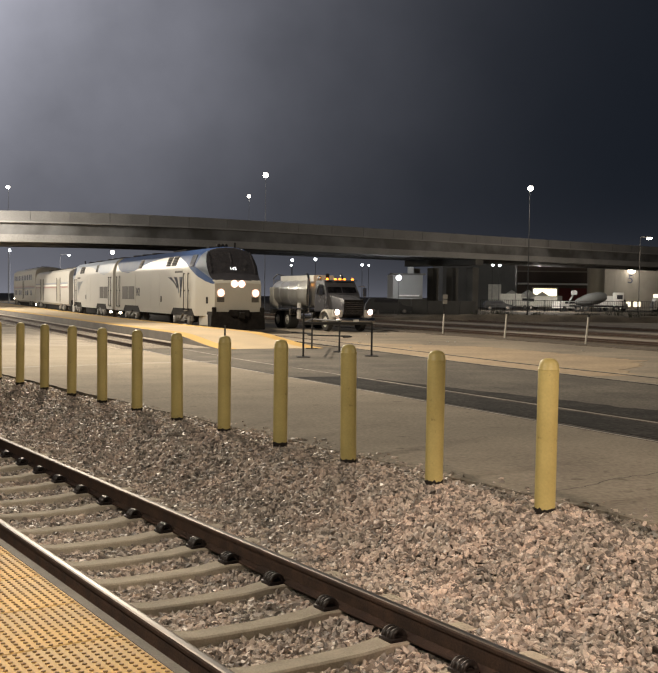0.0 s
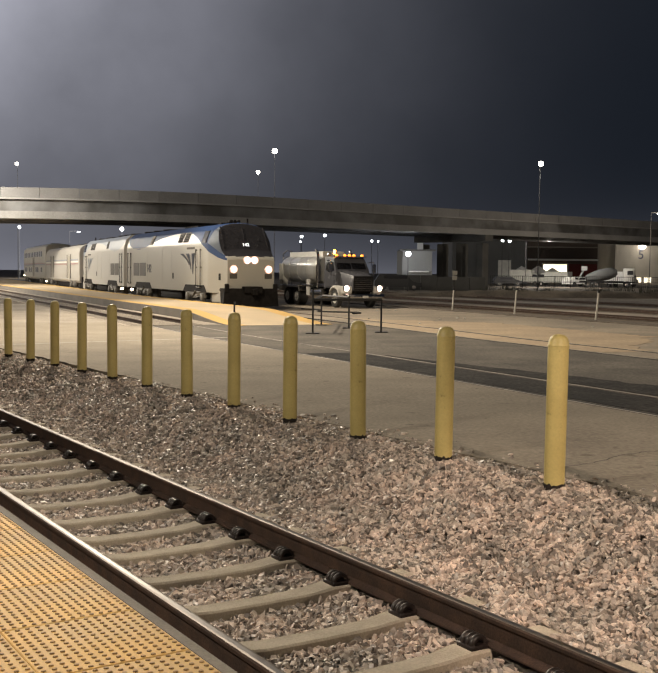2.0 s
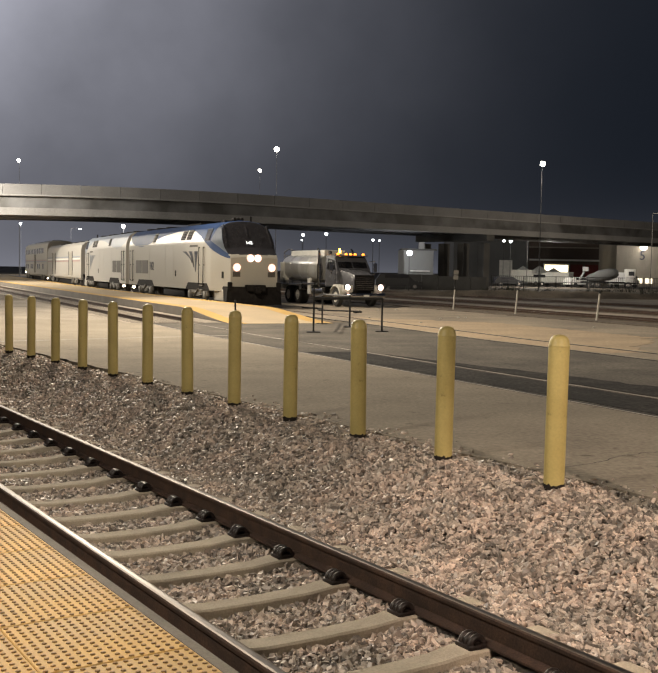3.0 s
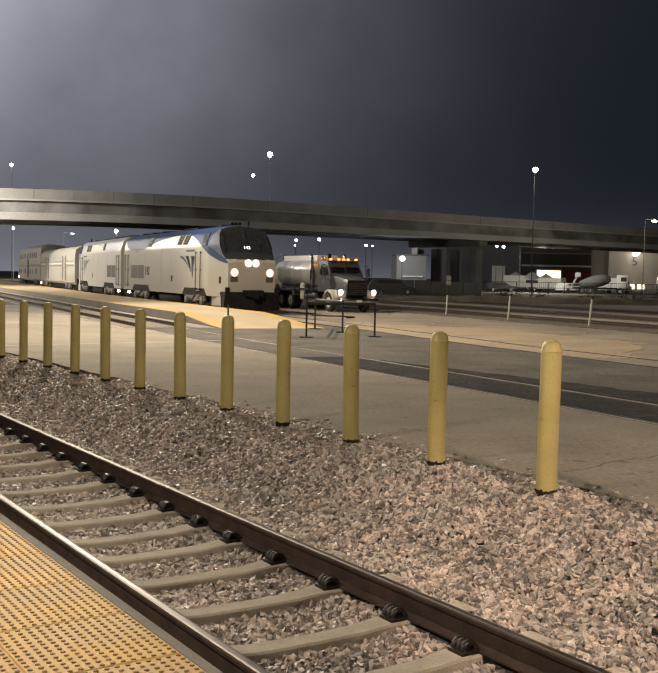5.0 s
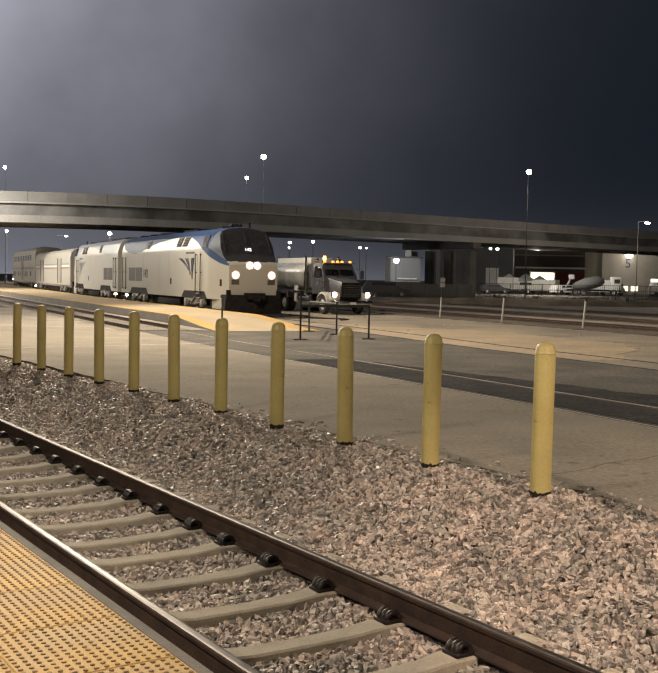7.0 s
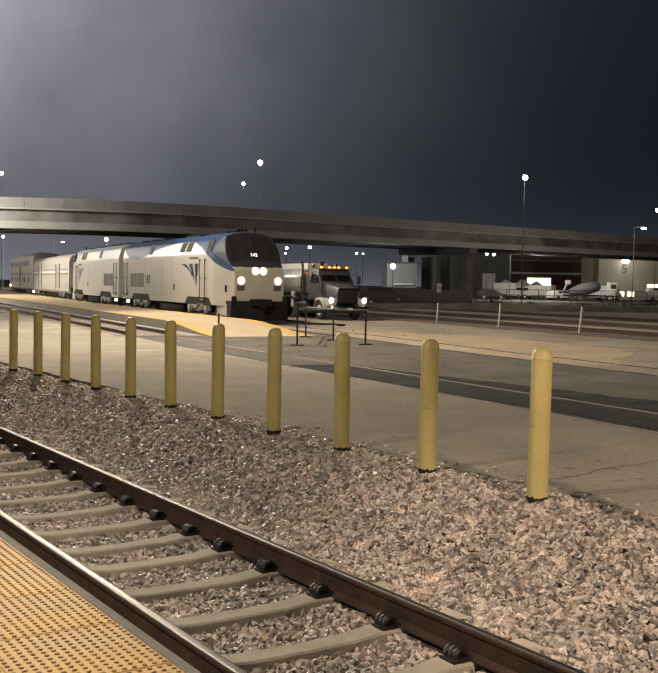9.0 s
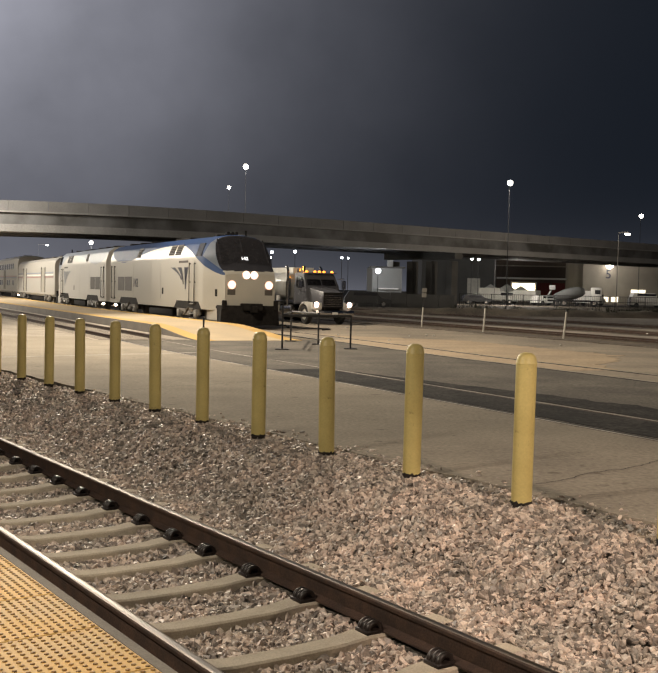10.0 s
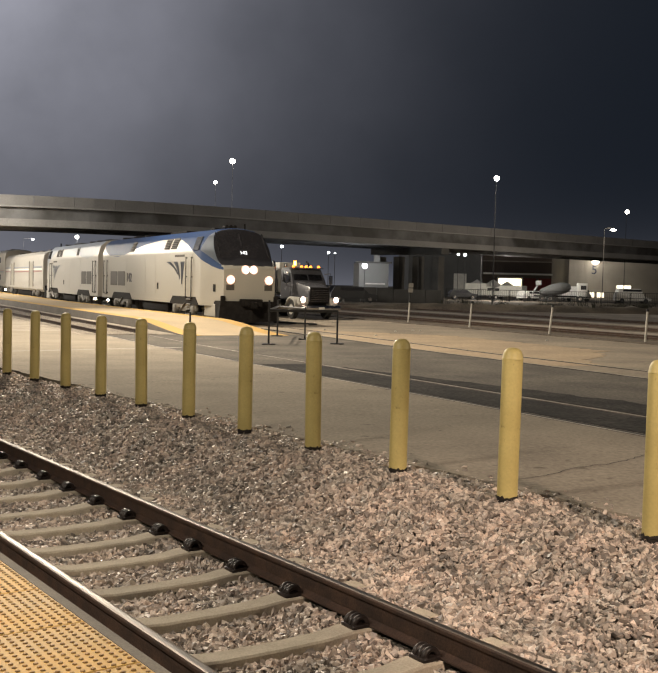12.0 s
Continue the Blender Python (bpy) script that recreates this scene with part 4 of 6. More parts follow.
    # cab windows, doors, vents, grilles, one of each on either side
    for s in (-1, 1):
        bm = bmesh.new()
        side_panel(bm, s, 6.95, 7.75, 3.36, 3.98, 0.05, slant=0.12)
        part("cab_window", bm, M["glass"], e, "dark cab side window")
        # pale corner facet between the side paint and the windscreen
        bm = bmesh.new()
        rows = []
        for q in range(17):
            z = 2.70 + (4.17 - 2.70) * q / 16
            back = 7.95 + (z - 3.35) / 0.82 * 0.55 if z > 3.35 else 7.95 + (3.35 - z) / 0.65 * 1.95
            front = 8.75 + (4.20 - z) / 1.28 * 0.90 if z > 2.92 else 9.65 + (2.92 - z) / 0.20 * 0.30
            back = min(back, front - 0.01)
            rows.append([bm.verts.new((x, s * (side_profile(z) - nose_in(x) + 0.012), z)) for x in (back, (back + front) / 2, front)])
        for p, q in zip(rows[:-1], rows[1:]):
            for i in range(2):
                bm.faces.new((p[i], p[i + 1], q[i + 1], q[i]))
        bmesh.ops.solidify(bm, geom=bm.faces[:], thickness=0.02 * s)
        part("corner_facet", bm, M["blue_old"] if old else M["facet"], e, "pale blue-grey corner panel beside the windscreen", smooth=True)
        for x, w in ((2.3, 0.85), (3.45, 0.85), (-4.0, 0.7)):
            bm = bmesh.new()
            side_panel(bm, s, x, x + w, 3.46, 4.0, 0.035, slant=0.18)
            vent = part("vent_window", bm, M["grille"], e, "dark louvred roof vent")
            for i in range(5):
                bm = bmesh.new()
                side_panel(bm, s, x + 0.03 + 0.03 * i, x + w - 0.03 + 0.03 * i, 3.50 + 0.09 * i, 3.54 + 0.09 * i, 0.045, 0.01)
                part("slat", bm, M["under"], vent)
        for x in (-8.35, -6.65):
            bm = bmesh.new()
            side_panel(bm, s, x, x + 1.55, 1.55, 2.38, 0.006)
            g = part("radiator_grille", bm, M["grille"], e, "dark square radiator grille")
            for i in range(9):
                bm = bmesh.new()
                side_panel(bm, s, x + 0.04, x + 1.51, 1.58 + 0.09 * i, 1.61 + 0.09 * i, 0.02)
                part("slat", bm, M["grille"], g)
        for x in (6.15, -9.7):
            bm = bmesh.new()
            side_panel(bm, s, x, x + 0.62, 1.15, 3.20, 0.010)
            part("side_door", bm, mats[0], e)
            for dx in (-0.08, 0.70):
                bm = bmesh.new()
                cyl(bm, (x + dx, s * 1.60, 1.05), (x + dx, s * 1.60, 3.05), 0.02, seg=8)
                for z in (1.1, 2.1, 3.0):
                    cyl(bm, (x + dx, s * 1.53, z), (x + dx, s * 1.61, z), 0.024, seg=6)
                part("grab_rail", bm, M["under"], e, "dark grab rail")
            for i in range(4):
                bm = bmesh.new()
                box(bm, (x + 0.31, s * 1.50, 0.32 + 0.24 * i), (0.6, 0.22, 0.05), 0.01)
                part("step", bm, M["truck_grey"], e, "steel step under the door")
        for x in (1.2, 9.3):
            bm = bmesh.new()
            side_panel(bm, s, x, x + 0.22, 1.45, 1.78, 0.012)
            part("filler_hatch", bm, M["under"], e, "small dark hatch")
        # raised seams along the body
        for z in (1.18, 3.28):
            bm = bmesh.new()
            side_panel(bm, s, -9.9, 8.2, z, z + 0.035, 0.008)
            part("body_seam", bm, mats[0], e)
        for x in (-4.75, -1.0, 0.9, 5.7):
            bm = bmesh.new()
            side_panel(bm, s, x, x + 0.03, 1.2, 3.26, 0.007)
            part("panel_seam", bm, mats[0], e)
        # the arrow emblem: dark blades that sweep back, and a bar for the name
        for x0, x1, b0, b1, z0 in ((2.75, 3.50, 4.50, 4.70, 2.22), (3.95, 4.62, 4.86, 5.02, 1.98), (5.05, 5.70, 5.20, 5.36, 1.74)):
            bm = bmesh.new()
            top, bot = [], []
            for q in range(9):
                t = q / 8
                z = z0 + (2.84 - z0) * t
                top.append(bm.verts.new((b0 + (x0 - b0) * t ** 1.7, s * 1.541, z)))
                bot.append(bm.verts.new((b1 + (x1 - b1) * t ** 1.5, s * 1.541, z)))
            for q in range(8):
                bm.faces.new((top[q], top[q + 1], bot[q + 1], bot[q]))
            bmesh.ops.solidify(bm, geom=bm.faces[:], thickness=0.012)
            part("emblem_blade", bm, M["navy"] if not old else M["blue_old"], e, "curved blade of the side emblem")
        bm = bmesh.new()
        box(bm, (4.9, s * 1.53, 3.12), (1.5, 0.016, 0.11), 0.004)
        part("name_bar", bm, M["grille"], e, "grey lettering bar")
    # roof gear
    for x in (-8.6, -6.2, -3.8):
        bm = bmesh.new()
        lathe(bm, [(0.72, 0.0), (0.72, 0.12), (0.6, 0.14)], 20, pose(x, 0, 4.3))
        part("roof_fan", bm, M["under"], e, "round radiator fan on the roof", smooth=True)
    for c, sz in (((1.5, 0, 4.38), (2.6, 1.0, 0.14)), ((6.6, 0, 4.40), (0.5, 0.9, 0.12))):
        bm = bmesh.new()
        box(bm, c, sz, 0.03)
        part("roof_hatch", bm, M["under"], e, "dark roof hatch")
    for y in (-0.3, -0.1, 0.1):
        bm = bmesh.new()
        cyl(bm, (7.6, y, 4.47), (8.1, y, 4.47), 0.05, 0.09, 10)
        part("horn", bm, M["under"], e, "air horn on the cab roof", smooth=True)
    bm = bmesh.new()
    cyl(bm, (8.3, 0.5, 4.35), (8.3, 0.5, 4.62), 0.05, seg=8)
    part("aerial", bm, M["under"], e, "short roof aerial")
    for s in (-1, 1):
        bm = bmesh.new()
        o = bmesh.ops.create_uvsphere(bm, u_segments=12, v_segments=8, radius=0.10)
        bmesh.ops.translate(bm, vec=(-9.2, s * 1.45, 0.62), verts=o["verts"])
        part("ground_light", bm, M["small_lit"], e, "small lit ground light", smooth=True)
    return e


def passenger_car(double):
    """A silver rail car: a high double-deck coach, or a lower baggage car with coloured stripes."""
    top, L = (4.75, 25.6) if double else (4.15, 25.6)
    e = empty("rail_coach" if double else "baggage_car", pose(0, 0, 0),
              "tall silver double-deck coach with dark window rows" if double else "silver baggage car with faded red and blue stripes", "rail car")
    bm = bmesh.new()
    prof = [(1.35, 0.75), (1.53, 0.95), (1.53, top - 0.75), (1.44, top - 0.35), (1.15, top - 0.1), (0.6, top), (0, top + 0.03)]
    full = prof + [(-y, z) for y, z in reversed(prof[:-1])]
    rings = []
    for x in (-L / 2, -L / 2 + 0.3, L / 2 - 0.3, L / 2):
        k = 0.96 if abs(x) == L / 2 else 1.0
        rings.append([bm.verts.new((x, y * k, z if z < 1 else 0.75 + (z - 0.75) * (0.5 + 0.5 * k))) for y, z in full])
    for a, b in zip(rings[:-1], rings[1:]):
        for i in range(len(full)):
            j = (i + 1) % len(full)
            bm.faces.new((a[i], b[i], b[j], a[j]))
    bm.faces.new(rings[0]), bm.faces.new(rings[-1][::-1])
    part("body", bm, M["silver_old"], e, smooth=True)
    # corrugation ribs
    for i in range(6):
        z = 1.05 + 0.10 * i
        for s in (-1, 1):
            bm = bmesh.new()
            box(bm, (0, s * 1.535, z), (L - 0.8, 0.03, 0.04))
            part("side_rib", bm, M["silver_old"], e)
    for z, mt, nm in (((2.42, M["red"], "faded red stripe"), (2.60, M["white"], "white stripe"), (2.78, M["blue_old"], "faded blue stripe")) if not double else
                      ((2.42, M["blue_old"], "faded blue stripe"), (2.56, M["red"], "faded red stripe"))):
        for s in (-1, 1):
            bm = bmesh.new()
            box(bm, (0, s * 1.533, z), (L - 0.7, 0.016, 0.12))
            part("stripe", bm, mt, e, nm)
    rows = ((3.35, 3.95), (1.55, 2.15)) if double else ()
    for z0, z1 in rows:
        for i in range(11):
            x = -10.6 + 1.95 * i
            if z0 < 2 and i in (2, 5, 6, 9):
                continue
            for s in (-1, 1):
                bm = bmesh.new()
                box(bm, (x, s * 1.53, (z0 + z1) / 2), (1.15, 0.03, z1 - z0), 0.012)
                part("window", bm, M["coach_glass"], e, "grey coach window")
    for x in ((-6.5, 6.5) if not double else (0.3,)):
        for s in (-1, 1):
            bm = bmesh.new()
            box(bm, (x, s * 1.53, 2.15), (2.2 if not double else 1.0, 0.05, 2.1), 0.02)
            part("side_door", bm, M["silver"], e)
            for dx in (-1.2, 1.2):
                bm = bmesh.new()
                box(bm, (x + dx * (1 if not double else 0.5), s * 1.56, 2.2), (0.07, 0.05, 2.2), 0.01)
                part("door_post", bm, M["grille"], e, "dark door post")
    bm = bmesh.new()
    box(bm, (0, 0, 0.82), (L - 1.2, 2.5, 0.25), 0.05)
    box(bm, (0, 0, 0.55), (9.0, 2.4, 0.5), 0.08)
    part("underframe", bm, M["under"], e, "dark underframe boxes")
    for x in (-L / 2 - 0.15, L / 2 + 0.15):
        bm = bmesh.new()
        box(bm, (x, 0, 2.3), (0.35, 1.1, 2.3), 0.05)
        part("gangway", bm, M["under"], e, "black end gangway")
    for i in range(5):
        bm = bmesh.new()
        box(bm, (-9 + 4.5 * i, 0, top + 0.06), (1.4, 0.9, 0.12), 0.04)
        part("roof_vent", bm, M["grille"], e, "grey roof vent")
    for x in (-9.0, 9.0):
        bogie(e, x, 2.6, 0.46)
    for s in (-1, 1):
        bm = bmesh.new()
        o = bmesh.ops.create_uvsphere(bm, u_segments=10, v_segments=6, radius=0.09)
        bmesh.ops.translate(bm, vec=(-11.3 if double else -12.2, s * 1.55, 1.1 if double else 0.6), verts=o["verts"])
        part("side_light", bm, M["small_lit"], e, "small lit side light")
    return e


def train_line(s):
    """The arrival track: straight, then turning a little away behind the first engine."""
    a, b, turn = 66.0, 80.0, radians(2.55)
    base = 17.65
    if s <= a:
        return yard(s, base), HEAD
    k = turn / (b - a)
    q = min(s, b) - a
    h = HEAD - k * q
    p = yard(a, base)
    p = p + turned(q, k)
    if s > b:
        p = p + Vector((-math.sin(h), math.cos(h), 0)) * (s - b)
    return p, h


def turned(q, k, steps=40):
    out = Vector((0, 0, 0))
    for i in range(steps):
        h = HEAD - k * q * (i + 0.5) / steps
        out += Vector((-math.sin(h), math.cos(h), 0)) * (q / steps)
    return out


def car_pose(s, half, flip=False):
    """Stands a car on the line by its two bogies; its middle is s along, and its nose points to the camera."""
    f, r = train_line(s - half)[0], train_line(s + half)[0]
    d = f - r if not flip else r - f
    return Matrix.Translation((f + r) / 2 + Vector((0, 0, 0.02))) @ Euler((0, 0, math.atan2(d.y, d.x))).to_matrix().to_4x4()


arrival = empty("arrival_track", pose(0, 0, 0), "railway track under the arriving train", "railway track", kind="structure")
for o in (-0.755, 0.755):
    def on_line(s, o=o):
        p, h = train_line(s)
        return Vector((p.x + o * math.cos(h), p.y + o * math.sin(h), 0.02)), h
    rail_mesh("rail", on_line, 42, 170, 2.0, arrival)

# middle of each car along the line at the start, half the bogie distance, reversed or not
TRAIN = [(locomotive(), 60.6, 5.7, False), (locomotive(True), 81.9, 5.7, True), (passenger_car(False), 105.9, 9.0, False), (passenger_car(True), 132.2, 9.0, False)]
# seconds, metres rolled towards the camera
ROLLED = [(0.0, 0.0), (0.5, 0.12), (1.0, 0.26), (1.5, 0.39), (2.0, 0.53), (2.5, 0.68), (3.0, 0.83), (4.0, 1.16), (5.0, 1.55), (5.5, 1.84), (6.0, 2.07), (6.5, 2.32), (7.0, 2.61),
          (8.0, 3.22), (9.0, 3.86), (9.5, 4.24), (10.0, 4.60), (10.5, 5.0), (11.0, 5.37), (11.5, 5.77), (12.0, 6.19)]

# ---- the tank lorry ----
M["tank"] = material("brushed_tank_metal", (0.56, 0.555, 0.54), 0.32, metal=0.5, vary=0.06, scale=1.5, fine=40, second=(0.46, 0.45, 0.42))
M["tank_white"] = material("white_tank_top", (0.62, 0.60, 0.54), 0.5, vary=0.08, scale=2)
M["cab_paint"] = material("dark_cab_paint", (0.09, 0.09, 0.10), 0.25, vary=0.1, scale=2, coat=0.4)
M["fender_white"] = material("pale_fender_paint", (0.60, 0.57, 0.52), 0.35, vary=0.07, scale=3)
M["tyre"] = material("tyre_rubber", (0.035, 0.034, 0.032), 0.85, vary=0.2, scale=12)
M["amber"] = material("lit_amber", (1, 0.5, 0.1), emit=(1.0, 0.24, 0.02), strength=3.2)
M["amber_hot"] = material("lit_amber_beacon", (1, 0.5, 0.1), emit=(1.0, 0.36, 0.04), strength=26)
M["dark_car"] = material("black_car_paint", (0.015, 0.015, 0.017), 0.35, vary=0.1, scale=4)


def lorry_wheel(parent, x, y, dual=False):
    s = 1 if y > 0 else -1
    bm = bmesh.new()
    m = Matrix.Translation((x, y, 0.52)) @ Euler((radians(-90 * s), 0, 0)).to_matrix().to_4x4()
    w = 0.55 if dual else 0.28
    lathe(bm, [(0.30, -w), (0.47, -w), (0.52, -w + 0.05), (0.52, -0.05), (0.47, 0.0), (0.30, 0.0), (0.29, -0.05)], 30, m)
    wh = part("wheel", bm, M["tyre"], parent, "black lorry tyre", smooth=True)
    bm = bmesh.new()
    lathe(bm, [(0.295, -0.03), (0.28, -0.015), (0.24, -0.09 if dual else -0.03), (0.13, -0.07 if dual else 0.0), (0.11, 0.06), (0.02, 0.08)], 26, m)
    for q in range(8):
        a = q * math.pi / 4
        box(bm, (x + 0.19 * math.cos(a), y + s * (-0.05 if dual else 0.02), 0.52 + 0.19 * math.sin(a)), (0.045, 0.05, 0.045), 0.006)
    part("rim", bm, M["white"], wh, "pale metal rim", smooth=True)


def tank_lorry():
    e = empty("tank_lorry", pose(0, 0, 0), "parked dark-cab fuel tanker lorry with a silver tank and lit headlights", "tanker truck")
    bm = bmesh.new()
    for y in (-0.42, 0.42):
        box(bm, (-3.0, y, 0.82), (8.2, 0.09, 0.26), 0.01)
    box(bm, (-3.0, 0, 0.84), (8.0, 0.8, 0.12), 0.01)
    for x in (0.6, -1.5, -3.2, -5.7, -7.0):
        box(bm, (x, 0, 0.8), (0.12, 0.84, 0.2), 0.01)
    part("chassis", bm, M["under"], e, "black chassis rails")
    for y in (-1.16, 1.16):
        lorry_wheel(e, 0, y)
    for x in (-5.0, -6.35):
        for y in (-1.2, 1.2):
            lorry_wheel(e, x, y, True)
    # tank
    bm = bmesh.new()
    rings = []
    xs = [-7.62, -7.55, -7.4, -2.75, -2.6, -2.53]
    ks = [0.72, 0.93, 1.0, 1.0, 0.93, 0.72]
    for x, k in zip(xs, ks):
        rings.append([bm.verts.new((x, 1.16 * k * math.copysign(abs(math.cos(a)) ** 0.75, math.cos(a)), 2.08 + 0.80 * k * math.copysign(abs(math.sin(a)) ** 0.75, math.sin(a))))
                      for a in (i * math.pi / 20 for i in range(40))])
    for a, b in zip(rings[:-1], rings[1:]):
        for i in range(40):
            bm.faces.new((a[i], a[(i + 1) % 40], b[(i + 1) % 40], b[i]))
    bm.faces.new(rings[0][::-1]), bm.faces.new(rings[-1])
    part("tank", bm, M["tank"], e, "brushed silver oval tank", smooth=True)
    for x in (-6.2, -4.95, -3.7):
        bm = bmesh.new()
        pts = [Vector((x, 1.165 * math.copysign(abs(math.cos(a)) ** 0.75, math.cos(a)), 2.08 + 0.805 * math.copysign(abs(math.sin(a)) ** 0.75, math.sin(a)))) for a in (i * math.pi / 16 for i in range(33))]
        tube(bm, pts, 0.016, 6)
        part("tank_band", bm, M["tank"], e)
    bm = bmesh.new()
    box(bm, (-4.9, -0.62, 2.93), (4.7, 0.06, 0.34), 0.02)
    box(bm, (-4.9, 0.62, 2.93), (4.7, 0.06, 0.34), 0.02)
    box(bm, (-2.58, 0, 2.93), (0.06, 1.2, 0.34), 0.02)
    box(bm, (-4.9, 0, 2.90), (4.6, 1.18, 0.06), 0.01)
    part("overturn_rail", bm, M["tank_white"], e, "pale rollover coaming on the tank")
    for x in (-6.3, -4.9, -3.5):
        bm = bmesh.new()
        lathe(bm, [(0.26, 2.9), (0.26, 3.04), (0.2, 3.08)], 18, Matrix.Translation((x, 0, 0)))
        part("manhole", bm, M["tank"], e, "round tank hatches", smooth=True)
    bm = bmesh.new()
    tube(bm, [Vector((-7.5, -0.9, 1.0)), Vector((-7.7, -0.9, 3.0)), Vector((-7.5, -0.7, 3.22)), Vector((-7.0, -0.65, 3.1))], 0.03, 8)
    tube(bm, [Vector((-7.5, -0.4, 1.0)), Vector((-7.7, -0.4, 3.0)), Vector((-7.5, -0.5, 3.22)), Vector((-7.0, -0.55, 3.1))], 0.03, 8)
    for i in range(7):
        cyl(bm, (-7.66, -0.9, 1.2 + 0.27 * i), (-7.66, -0.4, 1.2 + 0.27 * i), 0.02, seg=6)
    part("ladder", bm, M["chrome"], e, "steel rear ladder")
    for y in (-1.02, 1.02):
        bm = bmesh.new()
        box(bm, (-7.35, y, 1.62), (0.55, 0.36, 1.6), 0.04)
        part("hose_cabinet", bm, M["tank_white"], e, "pale hose cabinet at the tail")
    for y in (-1.14, 1.14):
        bm = bmesh.new()
        box(bm, (-5.68, y, 1.14), (2.75, 0.62, 0.05), 0.02)
        box(bm, (-4.18, y, 1.0), (0.06, 0.62, 0.35), 0.02)
        box(bm, (-3.4, y, 1.18), (1.6, 0.3, 0.10), 0.03)
        part("rear_fender", bm, M["chrome"], e, "bright rear mudguards")
    for y in (-0.98, 0.98):
        bm = bmesh.new()
        cyl(bm, (-2.9, y, 0.72), (-1.5, y, 0.72), 0.30, seg=20)
        part("fuel_tank", bm, M["chrome"], e, "round bright fuel tank", smooth=True)
    bm = bmesh.new()
    box(bm, (-3.4, -1.16, 1.05), (0.35, 0.12, 0.9), 0.02)
    part("meter_cabinet", bm, M["white"], e, "white meter panel")
    # cab
    bm = bmesh.new()
    prof = [(-2.15, 1.05), (-0.55, 1.05), (-0.50, 1.95), (-0.62, 2.05), (-1.0, 2.72), (-1.25, 2.80), (-2.1, 2.80), (-2.18, 2.7)]
    a = [bm.verts.new((x, -1.02 + (0.08 if z > 2.1 else 0), z)) for x, z in prof]
    b = [bm.verts.new((x, 1.02 - (0.08 if z > 2.1 else 0), z)) for x, z in prof]
    bm.faces.new(a), bm.faces.new(b[::-1])
    for i in range(len(prof)):
        j = (i + 1) % len(prof)
        bm.faces.new((a[i], b[i], b[j], a[j]))
    bmesh.ops.bevel(bm, geom=bm.edges[:], offset=0.04, segments=2, affect="EDGES")
    part("cab", bm, M["cab_paint"], e, "dark painted cab", smooth=True)
    for y0, y1 in ((-0.88, -0.03), (0.03, 0.88)):
        bm = bmesh.new()
        v = [bm.verts.new(p) for p in ((-0.635, y0, 2.10), (-0.635, y1, 2.10), (-0.975, y1 * 0.95, 2.66), (-0.975, y0 * 0.95, 2.66))]
        bm.faces.new(v)
        bmesh.ops.solidify(bm, geom=bm.faces[:], thickness=-0.02)
        part("windscreen", bm, M["glass"], e, "dark split windscreen pane")
    for s in (-1, 1):
        bm = bmesh.new()
        v = [bm.verts.new((x, s * (1.03 if z < 2.11 else 0.955), z)) for x, z in ((-1.85, 2.02), (-0.78, 2.02), (-1.05, 2.58), (-1.85, 2.62))]
        bm.faces.new(v if s > 0 else v[::-1])
        bmesh.ops.solidify(bm, geom=bm.faces[:], thickness=0.02)
        part("side_window", bm, M["glass"], e, "dark door window")
        bm = bmesh.new()
        box(bm, (-1.3, s * 1.03, 1.55), (1.05, 0.03, 0.85), 0.02)
        part("cab_door", bm, M["cab_paint"], e)
    bm = bmesh.new()
    box(bm, (-0.92, 0, 2.78), (0.34, 1.9, 0.05), 0.02)
    part("sun_visor", bm, M["cab_paint"], e)
    # hood, grille, fenders
    bm = bmesh.new()
    secs = [(-0.14, 0.92, 2.02), (0.3, 0.76, 1.92), (1.0, 0.66, 1.80), (1.14, 0.62, 1.68)]
    rings = []
    for x, w, z in secs:
        rings.append([bm.verts.new(p) for p in ((x, -w, 0.95), (x, -w, z - 0.20), (x, -w + 0.10, z - 0.05), (x, -w * 0.4, z), (x, w * 0.4, z), (x, w - 0.10, z - 0.05), (x, w, z - 0.20), (x, w, 0.95))])
    for p, q in zip(rings[:-1], rings[1:]):
        for i in range(8):
            bm.faces.new((p[i], q[i], q[(i + 1) % 8], p[(i + 1) % 8]))
    bm.faces.new(rings[0][::-1]), bm.faces.new(rings[-1])
    part("hood", bm, M["cab_paint"], e, "dark glossy sloping hood", smooth=True)
    bm = bmesh.new()
    box(bm, (1.15, 0, 1.30), (0.06, 1.16, 0.86), 0.03)
    g = part("grille", bm, M["under"], e, "black radiator grille")
    for i in range(7):
        bm = bmesh.new()
        box(bm, (1.185, 0, 0.98 + 0.1 * i), (0.02, 1.06, 0.025), 0.004)
        part("grille_bar", bm, M["chrome"], g, "chrome grille bars")
    for s in (-1, 1):
        bm = bmesh.new()
        rr = []
        for i in range(11):
            a = math.pi * (0.02 + 0.96 * i / 10)
            x, z = 0.66 * math.cos(a), 0.55 + 0.66 * math.sin(a)
            rr.append([bm.verts.new((x, s * 0.62, z)), bm.verts.new((x, s * 1.20, z)), bm.verts.new((x, s * 1.22, z - 0.10))])
        for p, q in zip(rr[:-1], rr[1:]):
            for i in range(2):
                bm.faces.new((p[i], p[i + 1], q[i + 1], q[i]))
